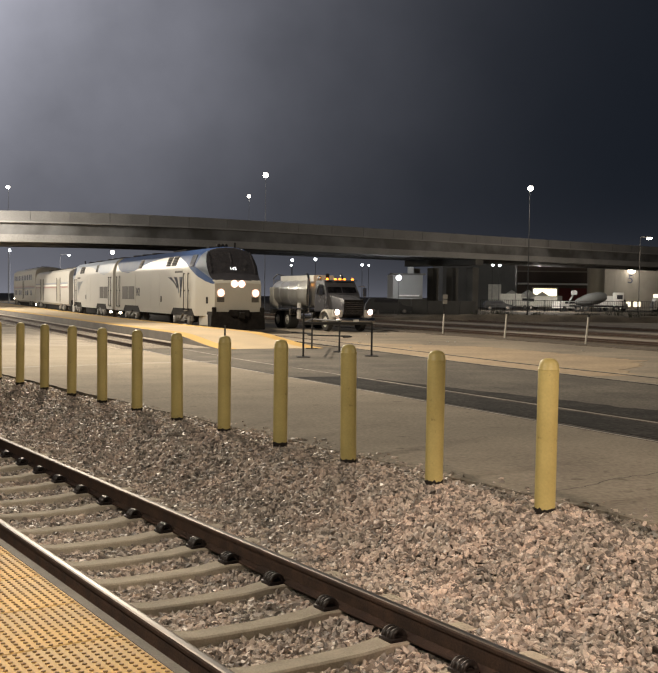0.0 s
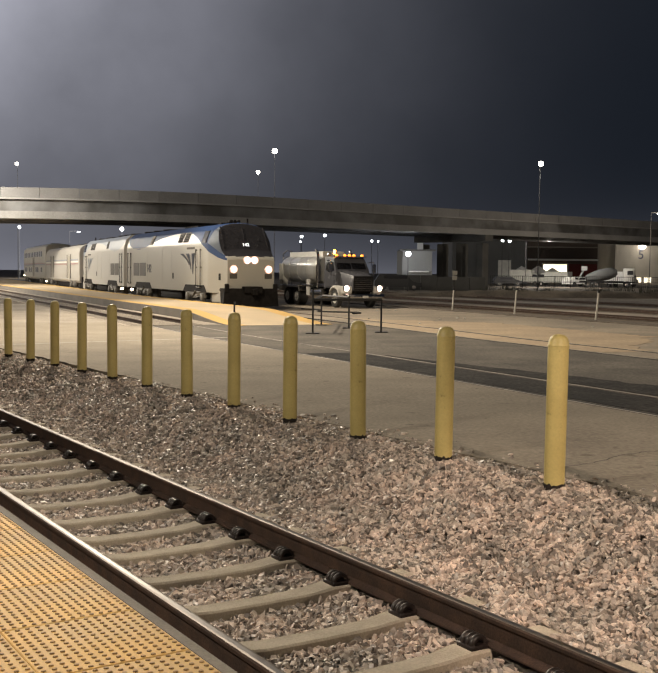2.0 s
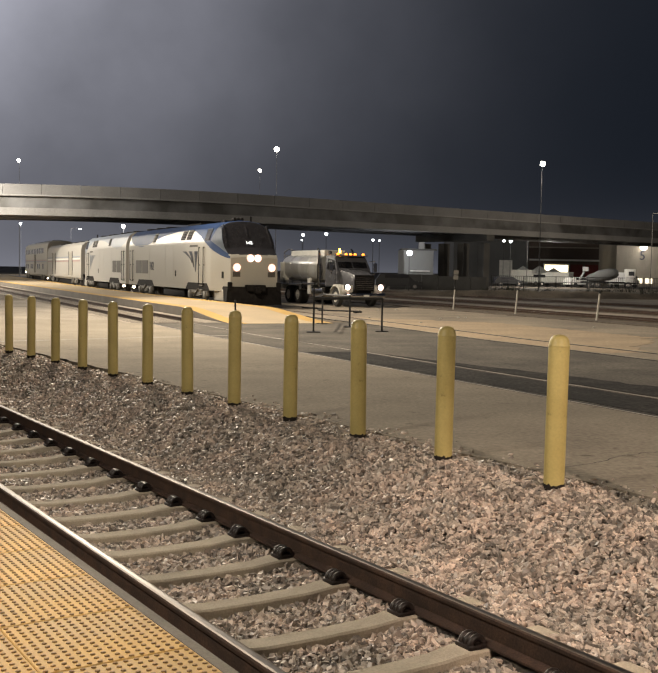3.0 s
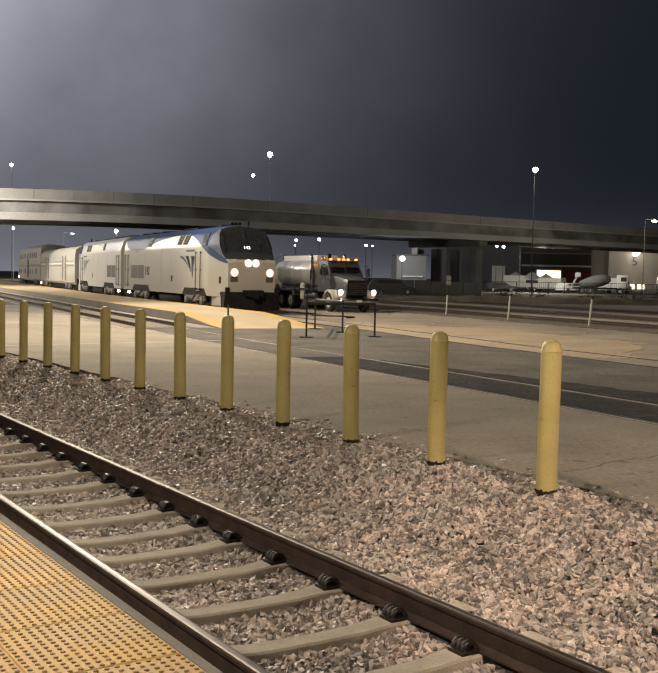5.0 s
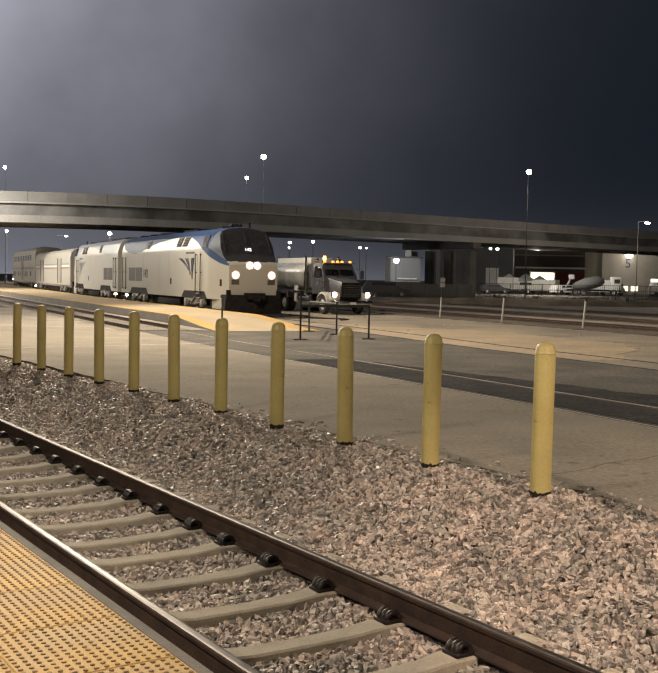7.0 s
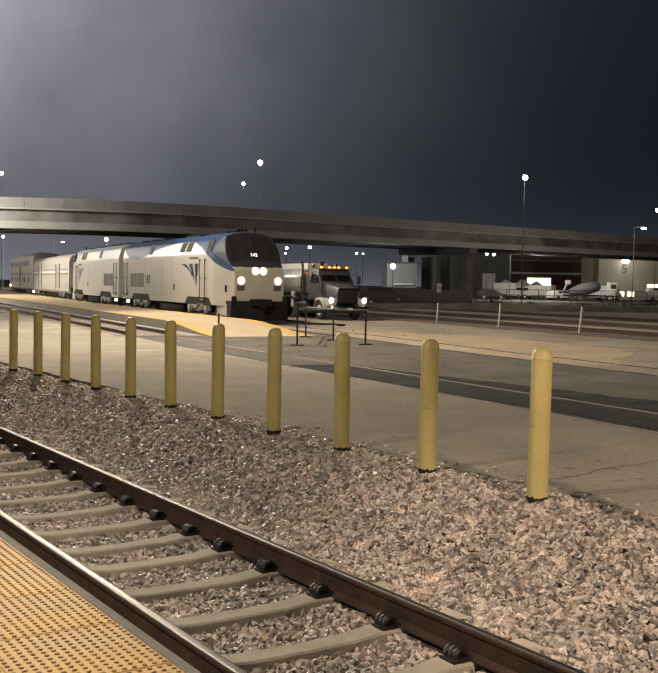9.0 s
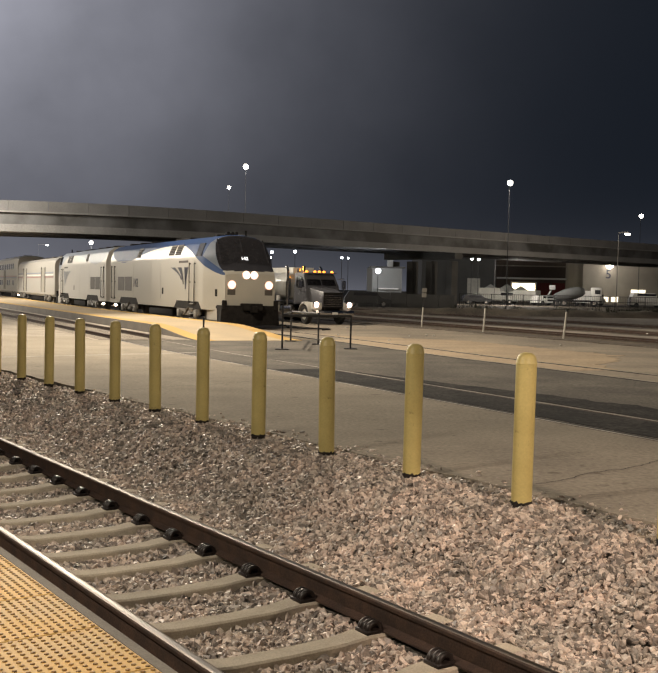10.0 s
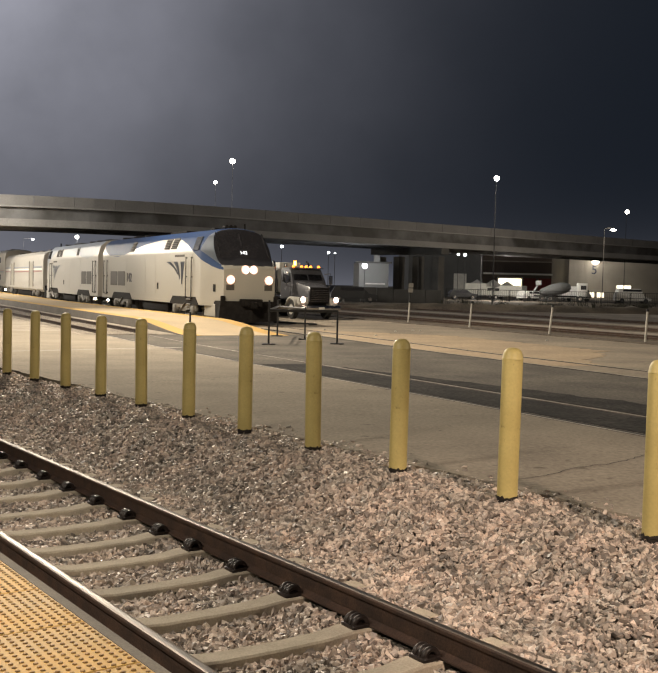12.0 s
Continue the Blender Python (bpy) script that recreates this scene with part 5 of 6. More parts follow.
        box(bm, (0.95, s * 0.90, 0.98), (0.36, 0.55, 0.42), 0.09)
        part("front_fender", bm, M["fender_white"], e, "pale rounded front fenders", smooth=True)
    for s in (-1, 1):
        bm = bmesh.new()
        box(bm, (1.12, s * 1.0, 1.07), (0.10, 0.40, 0.24), 0.04)
        lampbox = part("lamp_housing", bm, M["chrome"], e, "headlight housing")
        bm = bmesh.new()
        lathe(bm, [(0.15, 0.0), (0.145, 0.03), (0.10, 0.06), (0.02, 0.07)], 18, pose(1.16, s * 1.0, 1.07, 0, 90, 0))
        part("headlight", bm, M["headlight"], lampbox, "bright headlight", smooth=True)
    bm = bmesh.new()
    box(bm, (1.32, 0, 0.62), (0.22, 2.36, 0.30), 0.05)
    part("bumper", bm, M["chrome"], e, "chrome front bumper", smooth=True)
    bm = bmesh.new()
    box(bm, (1.435, 0, 0.60), (0.012, 0.34, 0.15), 0.004)
    part("plate", bm, M["white"], e, "small pale plate")
    for y in (-1.06, 1.06):
        bm = bmesh.new()
        cyl(bm, (-2.35, y, 1.0), (-2.35, y, 2.9), 0.075, seg=14)
        tube(bm, [Vector((-2.35, y, 2.9)), Vector((-2.42, y, 3.05)), Vector((-2.56, y, 3.14))], 0.07, 12)
        cyl(bm, (-2.35, y, 1.4), (-2.35, y, 2.3), 0.12, seg=14)
        part("exhaust_stack", bm, M["chrome"], e, "chrome exhaust stacks", smooth=True)
    for s in (-1, 1):
        bm = bmesh.new()
        tube(bm, [Vector((-0.72, s * 1.0, 2.45)), Vector((-0.62, s * 1.34, 2.50)), Vector((-0.62, s * 1.34, 1.78)), Vector((-0.72, s * 1.0, 1.75))], 0.02, 6)
        box(bm, (-0.62, s * 1.36, 2.14), (0.09, 0.22, 0.48), 0.03)
        part("mirror", bm, M["chrome"], e, "chrome door mirror")
    # roof lights
    for y in (-0.78, -0.28, 0.0, 0.28, 0.78):
        bm = bmesh.new()
        lathe(bm, [(0.085, 0), (0.08, 0.04), (0.055, 0.075), (0.01, 0.085)], 14, pose(-1.0, y, 2.83, 0, 60, 0))
        part("marker_light", bm, M["amber"], e, "lit amber roof marker", smooth=True)
    bm = bmesh.new()
    cyl(bm, (-1.5, -0.55, 2.8), (-1.5, -0.55, 2.9), 0.13, seg=16)
    part("beacon_base", bm, M["under"], e, "black beacon base")
    bm = bmesh.new()
    lathe(bm, [(0.10, 0.0), (0.11, 0.12), (0.08, 0.2), (0.02, 0.22)], 16, Matrix.Translation((-1.9, -0.82, 2.82)))
    part("chrome_horn", bm, M["chrome"], e, "chrome roof horn", smooth=True)
    # turning beacon: a hooded lamp
    bm = bmesh.new()
    vs = [[bm.verts.new((0.19 * math.cos(a), 0.19 * math.sin(a), z)) for a in (radians(-24 + 6.0 * i) for i in range(9))] for z in (0.02, 0.26)]
    for i in range(8):
        bm.faces.new((vs[0][i], vs[0][i + 1], vs[1][i + 1], vs[1][i]))
    part_ob = part("beacon_lamp", bm, M["amber_hot"], e, "glowing amber beacon lamp")
    part_ob.matrix_local = pose(-1.05, -0.55, 2.9)
    # the cab sits well forward over the engine
    for ob in e.children:
        if ob.name.split(".")[0] in ("cab", "windscreen", "side_window", "cab_door", "sun_visor", "mirror", "marker_light", "beacon_base", "chrome_horn"):
            ob.location.x += 0.45
    bm = bmesh.new()
    vs = [[bm.verts.new((0.175 * math.cos(a), 0.175 * math.sin(a), z)) for a in (radians(-36 + 9.0 * i) for i in range(9))] for z in (0.01, 0.27)]
    for i in range(8):
        bm.faces.new((vs[0][i], vs[0][i + 1], vs[1][i + 1], vs[1][i]))
    bm.faces.new(vs[0]), bm.faces.new(vs[1][::-1])
    bm.faces.new((vs[0][0], vs[0][8], vs[1][8], vs[1][0]))
    part("beacon_shield", bm, M["under"], part_ob, "black beacon shield")
    return e, part_ob


LORRY, BEACON = tank_lorry()
LORRY.matrix_world = Matrix.Translation(yard(52.3, 24.5, 0.0)) @ Euler((0, 0, math.atan2(-AY, -AX) + radians(2.0))).to_matrix().to_4x4()

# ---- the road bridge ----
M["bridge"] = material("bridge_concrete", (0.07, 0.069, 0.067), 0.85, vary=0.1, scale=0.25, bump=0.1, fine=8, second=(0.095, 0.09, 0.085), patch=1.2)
# fascia and girders darker than the beam: deck shade in their colour
M["girder"] = material("shaded_girder_grey", (0.15, 0.15, 0.154), 0.7, vary=0.12, scale=0.3, second=(0.055, 0.053, 0.05))
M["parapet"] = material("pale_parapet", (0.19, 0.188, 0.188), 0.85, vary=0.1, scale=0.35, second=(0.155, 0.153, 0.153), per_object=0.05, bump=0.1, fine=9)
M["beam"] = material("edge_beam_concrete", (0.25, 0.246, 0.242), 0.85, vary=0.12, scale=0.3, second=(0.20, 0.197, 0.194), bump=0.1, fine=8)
# pier concrete darkened for the shade below the bridge; crash wall shares it
M["pier"] = material("shaded_pier_concrete", (0.06, 0.058, 0.055), 0.85, vary=0.12, scale=0.4, second=(0.085, 0.082, 0.076))


BRIDGE_Z = 6.70                           # underside of the outer beam


def bridge_slope(x):
    return 0.80 * smooth_step(-38, -2, x)


def bridge_y(x):
    """The bridge crosses square to the view at its left and then swings away."""
    if x <= -38:
        return 99.6
    steps = 60
    return 99.6 + sum(bridge_slope(-38 + (x + 38) * (i + 0.5) / steps) for i in range(steps)) * (x + 38) / steps


def bridge_at(x, back, z):
    """A place on the bridge: x of its face line, back metres behind the face, z above the beam's underside."""
    m = bridge_slope(x)
    k = math.hypot(1, m)
    return Vector((x - back * m / k, bridge_y(x) + back / k, BRIDGE_Z + z))


def bridge_beam(name, b0, b1, z0, z1, mat, parent, x0=-170.0, x1=210.0, label="", step=2.0):
    verts, faces = [], []
    k = max(2, int(round((x1 - x0) / step)) + 1)
    for i in range(k):
        x = x0 + (x1 - x0) * i / (k - 1)
        verts += [bridge_at(x, b, z) for b, z in ((b0, z0), (b1, z0), (b1, z1), (b0, z1))]
    for i in range(k - 1):
        for j in range(4):
            a = i * 4
            faces.append((a + j, a + 4 + j, a + 4 + (j + 1) % 4, a + (j + 1) % 4))
    faces += [(0, 1, 2, 3), tuple((k - 1) * 4 + j for j in (3, 2, 1, 0))]
    return link_mesh(name, verts, faces, mat, parent, label)


bridge = empty("road_bridge", pose(0, 0, 0), "long curved grey concrete road bridge over the tracks", "bridge", kind="structure")
bridge_beam("outer_beam", -0.35, 0.35, 0.0, 0.70, M["beam"], bridge, label="pale lower edge beam of the bridge")
bridge_beam("fascia", 0.05, 0.40, 0.70, 1.80, M["girder"], bridge, label="recessed fascia, darkened for the shade under the deck")
bridge_beam("deck", -0.45, 13.0, 1.80, 1.96, M["beam"], bridge, label="concrete deck slab with a pale edge")
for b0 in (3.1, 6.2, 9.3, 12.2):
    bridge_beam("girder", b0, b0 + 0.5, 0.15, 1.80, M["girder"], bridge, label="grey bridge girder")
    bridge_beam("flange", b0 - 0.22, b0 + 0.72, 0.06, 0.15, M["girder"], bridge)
for i in range(-26, 40):
    bridge_beam("parapet_panel", -0.33, -0.10, 1.96, 2.92, M["parapet"], bridge, i * 3.55, i * 3.55 + 3.52, "", 1.8)
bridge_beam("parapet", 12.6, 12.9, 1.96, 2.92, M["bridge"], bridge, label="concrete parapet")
for x, cols in ((18.4, 4), (80.0, 4), (-52.0, 4)):
    m = bridge_slope(x)
    turn = Euler((0, 0, math.atan(m))).to_matrix().to_4x4()
    for q in range(cols):
        p = bridge_at(x, 1.0 + 3.5 * q, 0)
        bm = bmesh.new()
        box(bm, (0, 0, (p.z - 1.0) / 2 - 0.1), (1.10, 1.10, p.z - 0.8), 0.08)
        bmesh.ops.transform(bm, matrix=Matrix.Translation((p.x, p.y, 0)) @ turn, verts=bm.verts)
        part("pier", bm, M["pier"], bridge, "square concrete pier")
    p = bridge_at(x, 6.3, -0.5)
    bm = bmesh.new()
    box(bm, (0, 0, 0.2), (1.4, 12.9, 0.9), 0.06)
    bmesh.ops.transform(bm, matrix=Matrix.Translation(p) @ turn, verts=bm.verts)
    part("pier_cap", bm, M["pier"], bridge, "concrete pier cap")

# ---- lamps of the yard and the town ----
M["lamp_white"] = material("lit_floodlight", (1, 1, 1), emit=(1.0, 0.92, 0.80), strength=12)
M["lamp_cool"] = material("lit_cool_lamp", (1, 1, 1), emit=(0.93, 0.97, 1.0), strength=10)
# haze put into the colour: tall masts paled to blend with the sky
M["mast"] = material("haze_grey_mast", (0.34, 0.35, 0.38), 0.6, metal=0.2, vary=0.15, scale=3)
M["pole"] = material("dark_lamp_pole", (0.02, 0.019, 0.018), 0.7, metal=0.1, vary=0.2, scale=3)


def street_lamp(x, y, z, r, lit, arm=0.0, cluster=1, label="tall lamp mast with a bright floodlight head"):
    r *= 0.86
    e = empty("street_lamp", Matrix.Translation((x, y, 0)), label, "street lamp", "lamps over the yard")
    bm = bmesh.new()
    cyl(bm, (arm, 0.3, -0.1), (arm, 0.3, z + 0.2), 0.03 + 0.002 * z, 0.025, 10)
    if arm:
        cyl(bm, (arm, 0.3, z + 0.15), (0, 0.1, z + 0.25), 0.05, seg=8)
    part("pole", bm, M["pole"] if z < 10 or x > 0 else M["mast"], e, "dark steel pole" if z < 10 or x > 0 else "steel mast, paled to fade into the haze")
    for k in range(cluster):
        off = (k - (cluster - 1) / 2) * r * 1.5
        bm = bmesh.new()
        lathe(bm, [(0.10, z + r * 0.6), (0.16, z + r * 0.98), (0.02, z + r * 1.1)], 12, Matrix.Translation((off, 0, 0)))
        part("cap", bm, M["pole"], e, "lamp cap", smooth=True)
        bm = bmesh.new()
        lathe(bm, [(r * 0.1, r), (r * 0.6, r * 0.8), (r * 0.92, r * 0.4), (r, 0), (r * 0.92, -r * 0.4), (r * 0.6, -r * 0.8), (r * 0.1, -r)], 18, Matrix.Translation((off, 0, z)))
        if arm:
            bmesh.ops.transform(bm, matrix=Matrix.Translation((0, 0, z * 0.5)) @ Matrix.Diagonal((1.5, 1.0, 0.5, 1)), verts=bm.verts)
        part("diffuser", bm, lit, e, "glowing lamp glass", smooth=True)
    return e


W, K = M["lamp_white"], M["lamp_cool"]
street_lamp(-9.26, 150.00, 18.97, 0.44, W)
street_lamp(-14.70, 190.00, 19.71, 0.37, W)
street_lamp(17.96, 95.00, 11.81, 0.28, W)
street_lamp(-51.98, 170.00, 18.82, 0.33, W)
street_lamp(52.02, 165.00, 14.40, 0.39, W)
street_lamp(36.32, 120.00, 8.89, 0.27, W, -0.95)
street_lamp(29.21, 161.00, 7.24, 0.33, W, -0.7)
street_lamp(27.39, 170.00, 7.22, 0.28, K)
street_lamp(28.60, 185.00, 7.75, 0.27, K)
street_lamp(7.34, 112.00, 3.96, 0.33, K, label="bright cool floodlight on a pole by the shed")
street_lamp(-4.21, 118.00, 5.90, 0.19, K)
street_lamp(-4.34, 119.00, 5.35, 0.13, K)
street_lamp(-1.62, 118.00, 6.03, 0.20, K)
street_lamp(3.69, 120.00, 5.52, 0.17, K)
street_lamp(4.46, 121.00, 5.51, 0.12, K)
street_lamp(-73.00, 240.00, 11.48, 0.39, K)
street_lamp(-49.54, 240.00, 11.28, 0.51, W)
street_lamp(-61.88, 250.00, 10.83, 0.31, K, -2.2)
lamp("street_light", "POINT", Matrix.Translation((-53.0, 228.0, 9.0)), 32000, WHITE, 0.4)
lamp("yard_floodlight", "POINT", Matrix.Translation((7.6, 123.5, 4.2)), 550, COOL, 0.3)
lamp("street_light", "POINT", Matrix.Translation((37.2, 115.5, 8.2)), 6500, (1.0, 0.86, 0.68), 0.3)
lamp("mast_or_fill_light", "POINT", Matrix.Translation((17.6, 93.00, 11.2)), 1500, WHITE, 0.4)
lamp("street_light", "POINT", Matrix.Translation((31.5, 159.0, 6.8)), 7000, WHITE, 0.3)

# ---- sheds and vehicles beyond the yard ----
M["tan_wall"] = material("tan_metal_siding", (0.30, 0.265, 0.215), 0.75, vary=0.06, scale=0.3, second=(0.25, 0.22, 0.18))
M["brown_wall"] = material("brown_metal_siding", (0.10, 0.075, 0.06), 0.8, vary=0.1, scale=0.3)
M["red_wall"] = material("dark_red_siding", (0.15, 0.025, 0.022), 0.75, vary=0.1, scale=0.4)
M["grey_wall"] = material("grey_metal_siding", (0.24, 0.24, 0.235), 0.75, vary=0.08, scale=0.3)
M["dim_wall"] = material("dark_grey_siding", (0.11, 0.11, 0.108), 0.8, vary=0.1, scale=0.3)
M["roof"] = material("dark_metal_roof", (0.08, 0.078, 0.075), 0.7, vary=0.1, scale=0.5)
M["dock_lit"] = material("lit_dock_interior", (0.9, 0.8, 0.55), emit=(1.0, 0.84, 0.52), strength=4.0)
M["window_lit"] = material("lit_window", (0.9, 0.85, 0.7), emit=(1.0, 0.88, 0.66), strength=1.6)


def shed(name, x0, x1, y, depth, h, wall, label, ribs=True, roof_over=0.4, pitch=0.06):
    """A metal-sided shed whose front runs from x0 to x1 at distance y."""
    e = empty(name, pose(0, 0, 0), label, "building")
    w = x1 - x0
    bm = bmesh.new()
    for c, s in (((x0 + w / 2, y + 0.15, h / 2), (w, 0.3, h)), ((x0 + w / 2, y + depth, h / 2), (w, 0.3, h)), ((x0 + 0.15, y + depth / 2, h / 2), (0.3, depth - 0.3, h)), ((x1 - 0.15, y + depth / 2, h / 2), (0.3, depth - 0.3, h))):
        box(bm, c, s)
    part("wall", bm, wall, e)
    if ribs:
        bm = bmesh.new()
        k = int(w / 0.6)
        for i in range(k):
            box(bm, (x0 + 0.3 + i * 0.6, y - 0.02, h / 2), (0.08, 0.05, h - 0.1))
        part("wall_rib", bm, wall, e)
    bm = bmesh.new()
    v = [bm.verts.new(p) for p in ((x0 - roof_over, y - roof_over, h), (x1 + roof_over, y - roof_over, h), (x1 + roof_over, y + depth / 2, h + depth * pitch), (x0 - roof_over, y + depth / 2, h + depth * pitch),
                                   (x1 + roof_over, y + depth + roof_over, h), (x0 - roof_over, y + depth + roof_over, h))]
    bm.faces.new((v[0], v[1], v[2], v[3])), bm.faces.new((v[3], v[2], v[4], v[5]))
    bmesh.ops.solidify(bm, geom=bm.faces[:], thickness=0.25)
    part("roof", bm, M["roof"], e, "dark low-pitched roof")
    bm = bmesh.new()
    box(bm, (x0 + w / 2, y - roof_over, h - 0.05), (w + 0.8, 0.18, 0.22), 0.04)
    part("gutter", bm, M["roof"], e, "dark gutter")
    return e


def panel(e, name, px0, px1, z0, z1, y, mat, label, proud=0.06):
    bm = bmesh.new()
    box(bm, ((px0 + px1) / 2, y - proud / 2 - 0.05, (z0 + z1) / 2), (px1 - px0, proud, z1 - z0), 0.01)
    return part(name, bm, mat, e, label)


def opening(e, px0, px1, z0, z1, y):
    """A lit loading door: a frame round a glowing hall."""
    panel(e, "dock_opening", px0, px1, z0, z1, y, M["dock_lit"], "brightly lit open loading door")
    bm = bmesh.new()
    for c, s in ((((px0 + px1) / 2, y - 0.2, z1 + 0.15), (px1 - px0 + 0.6, 0.3, 0.3)), ((px0 - 0.15, y - 0.2, (z0 + z1) / 2), (0.3, 0.3, z1 - z0)), ((px1 + 0.15, y - 0.2, (z0 + z1) / 2), (0.3, 0.3, z1 - z0))):
        box(bm, c, s, 0.03)
    part("door_frame", bm, M["white"], e, "pale door frame")


tan = shed("warehouse", 57.45, 96.0, 220, 40, 9.0, M["tan_wall"], "tan metal warehouse with a large numeral on its wall")
text_mesh("numeral", "5", 2.6, M["navy"], tan, pose(62.77, 219.82, 6.15, 90, 0, 0), 0.02, "black painted numeral")
bm = bmesh.new()
lathe(bm, [(0.2, 0.0), (0.75, -0.1), (0.7, -0.4), (0.2, -0.75)], 14, Matrix.Translation((62.81, 219.2, 8.10)))
part("wall_lamp", bm, M["lamp_white"], tan, "bright wall lamp", smooth=True)
lamp("wall_light", "POINT", pose(62.53, 213.0, 7.50), 1300, WHITE, 0.3)
for a, b in ((60.34, 61.51), (61.87, 62.94), (63.57, 65.01)):
    panel(tan, "window", a, b, 0.40, 1.57, 220, M["window_lit"], "lit office window")
panel(tan, "loading_door", 67.68, 70.73, 0.3, 3.09, 220, M["window_lit"], "lit white loading door")
panel(tan, "stripe", 57.54, 95.5, -1.31, -0.95, 220, M["brown_wall"], "dark base strip")
brown = shed("loading_hall", 40.96, 61.27, 235, 40, 10.5, M["brown_wall"], "long brown loading hall with a lit door and red doors")
opening(brown, 45.46, 50.63, 1.62, 4.11, 235)
panel(brown, "awning", 41.91, 61.08, 5.01, 5.39, 234.6, M["white"], "pale awning edge", 0.5)
for a, b in ((51.23, 53.91), (54.49, 57.36), (57.94, 60.81)):
    panel(brown, "red_door", a, b, 0.8, 4.30, 235, M["red_wall"], "dark red loading door")
grey = shed("shed", 7.7, 11.3, 128, 12, 4.75, M["grey_wall"], "grey metal shed under a floodlight", roof_over=0.06, pitch=0.01)
panel(grey, "ledge", 8.48, 10.88, 2.03, 2.18, 128, M["white"], "pale ledge", 0.3)
panel(grey, "vent_unit", 9.47, 10.15, 4.79, 5.57, 128.3, M["grey_wall"], "grey rooftop unit", 0.8)


def road_vehicle(name, label, category, x, y, L, h, paint, cab=1.6, boxy=True, turn=90.0):
    """A parked van, lorry or car seen across the yard; L long, h high."""
    e = empty(name, Matrix.Translation((x, y, 0)) @ Euler((0, 0, radians(turn - 90))).to_matrix().to_4x4(), label, category)
    bm = bmesh.new()
    if boxy:
        box(bm, (-cab / 2, 0, 0.55 + (h - 0.55) / 2), (L - cab, 2.1, h - 0.55), 0.06)
        part("cargo_box", bm, paint, e, smooth=False)
        bm = bmesh.new()
        prof = [(L / 2 - cab, 0.5), (L / 2, 0.5), (L / 2, 1.15), (L / 2 - 0.35, 1.25), (L / 2 - 0.75, 2.1), (L / 2 - cab, 2.2)]
    else:
        prof = [(-L / 2, 0.4), (L / 2, 0.4), (L / 2, 0.85), (L / 2 - 1.1, 1.0), (L / 2 - 1.75, h), (-L / 2 + 0.5, h), (-L / 2, 1.0)]
    a = [bm.verts.new((px, -0.98, pz)) for px, pz in prof]
    b = [bm.verts.new((px, 0.98, pz)) for px, pz in prof]
    bm.faces.new(a), bm.faces.new(b[::-1])
    for i in range(len(prof)):
        j = (i + 1) % len(prof)
        bm.faces.new((a[i], b[i], b[j], a[j]))
    bmesh.ops.bevel(bm, geom=bm.edges[:], offset=0.05, segments=2, affect="EDGES")
    part("cab" if boxy else "body", bm, paint, e, smooth=True)
    bm = bmesh.new()
    if boxy:
        box(bm, (L / 2 - cab * 0.62, 0, 1.68), (cab * 0.55, 2.0, 0.5), 0.04)
    else:
        box(bm, (-0.3, 0, h - 0.28), (L - 2.6, 1.99, 0.36), 0.05)
    part("side_glass", bm, M["glass"], e, "dark windows")
    for px in (-L / 2 + 0.9, L / 2 - 0.9):
        for s in (-1, 1):
            bm = bmesh.new()
            cyl(bm, (px, s * 0.80, 0.38), (px, s * 1.02, 0.38), 0.38, seg=18)
            w = part("wheel", bm, M["tyre"], e, "black tyre")
            bm = bmesh.new()
            cyl(bm, (px, s * 0.98, 0.38), (px, s * 1.03, 0.38), 0.2, seg=14)
            part("rim", bm, M["chrome"], w)
    return e


road_vehicle("box_van", "white box van parked by the warehouse", "van", 46.04, 172, 5.2, 2.5, M["white"], turn=40)
road_vehicle("box_lorry", "white box lorry parked behind the fence", "truck", 36.32, 178, 5.6, 2.4, M["tank_white"], turn=235)
road_vehicle("box_lorry", "pale box lorry parked behind the fence", "truck", 32.46, 182, 5.4, 2.7, M["tank_white"], turn=60)
road_vehicle("parked_car", "white car parked behind the fence", "car", 38.43, 170, 4.8, 1.6, M["white"], boxy=False, turn=120)
road_vehicle("parked_car", "dark pickup parked by the grey shed", "car", 6.50, 116, 5.2, 1.75, M["dark_car"], boxy=False)
road_vehicle("parked_van", "white van parked at the warehouse door", "van", 53.31, 165, 5.6, 2.3, M["white"], boxy=False)
road_vehicle("parked_car", "dark car parked behind the fence", "car", 26.88, 168, 4.6, 1.5, M["dark_car"], boxy=False)


def fence(x0, y0, x1, y1, h, label):
    e = empty("fence", pose(0, 0, 0), label, "fence")
    a, b = Vector((x0, y0, 0)), Vector((x1, y1, 0))
    k = int((b - a).length / 2.4)
    for i in range(k + 1):
        p = a.lerp(b, i / k)
        bm = bmesh.new()
        cyl(bm, p, p + Vector((0, 0, h)), 0.05, seg=8)
        part("post", bm, M["pole"], e)
    bm = bmesh.new()
    for z in (0.2, h * 0.5, h - 0.05):
        cyl(bm, a + Vector((0, 0, z)), b + Vector((0, 0, z)), 0.035, seg=6)
    part("rail", bm, M["pole"], e)
    bm = bmesh.new()
    n = int((b - a).length / 0.3)
    for i in range(n):
        p = a.lerp(b, i / n)
        box(bm, p + Vector((0, 0, h / 2)), (0.035, 0.035, h))
    part("picket", bm, M["pole"], e, "thin dark pickets")
    return e


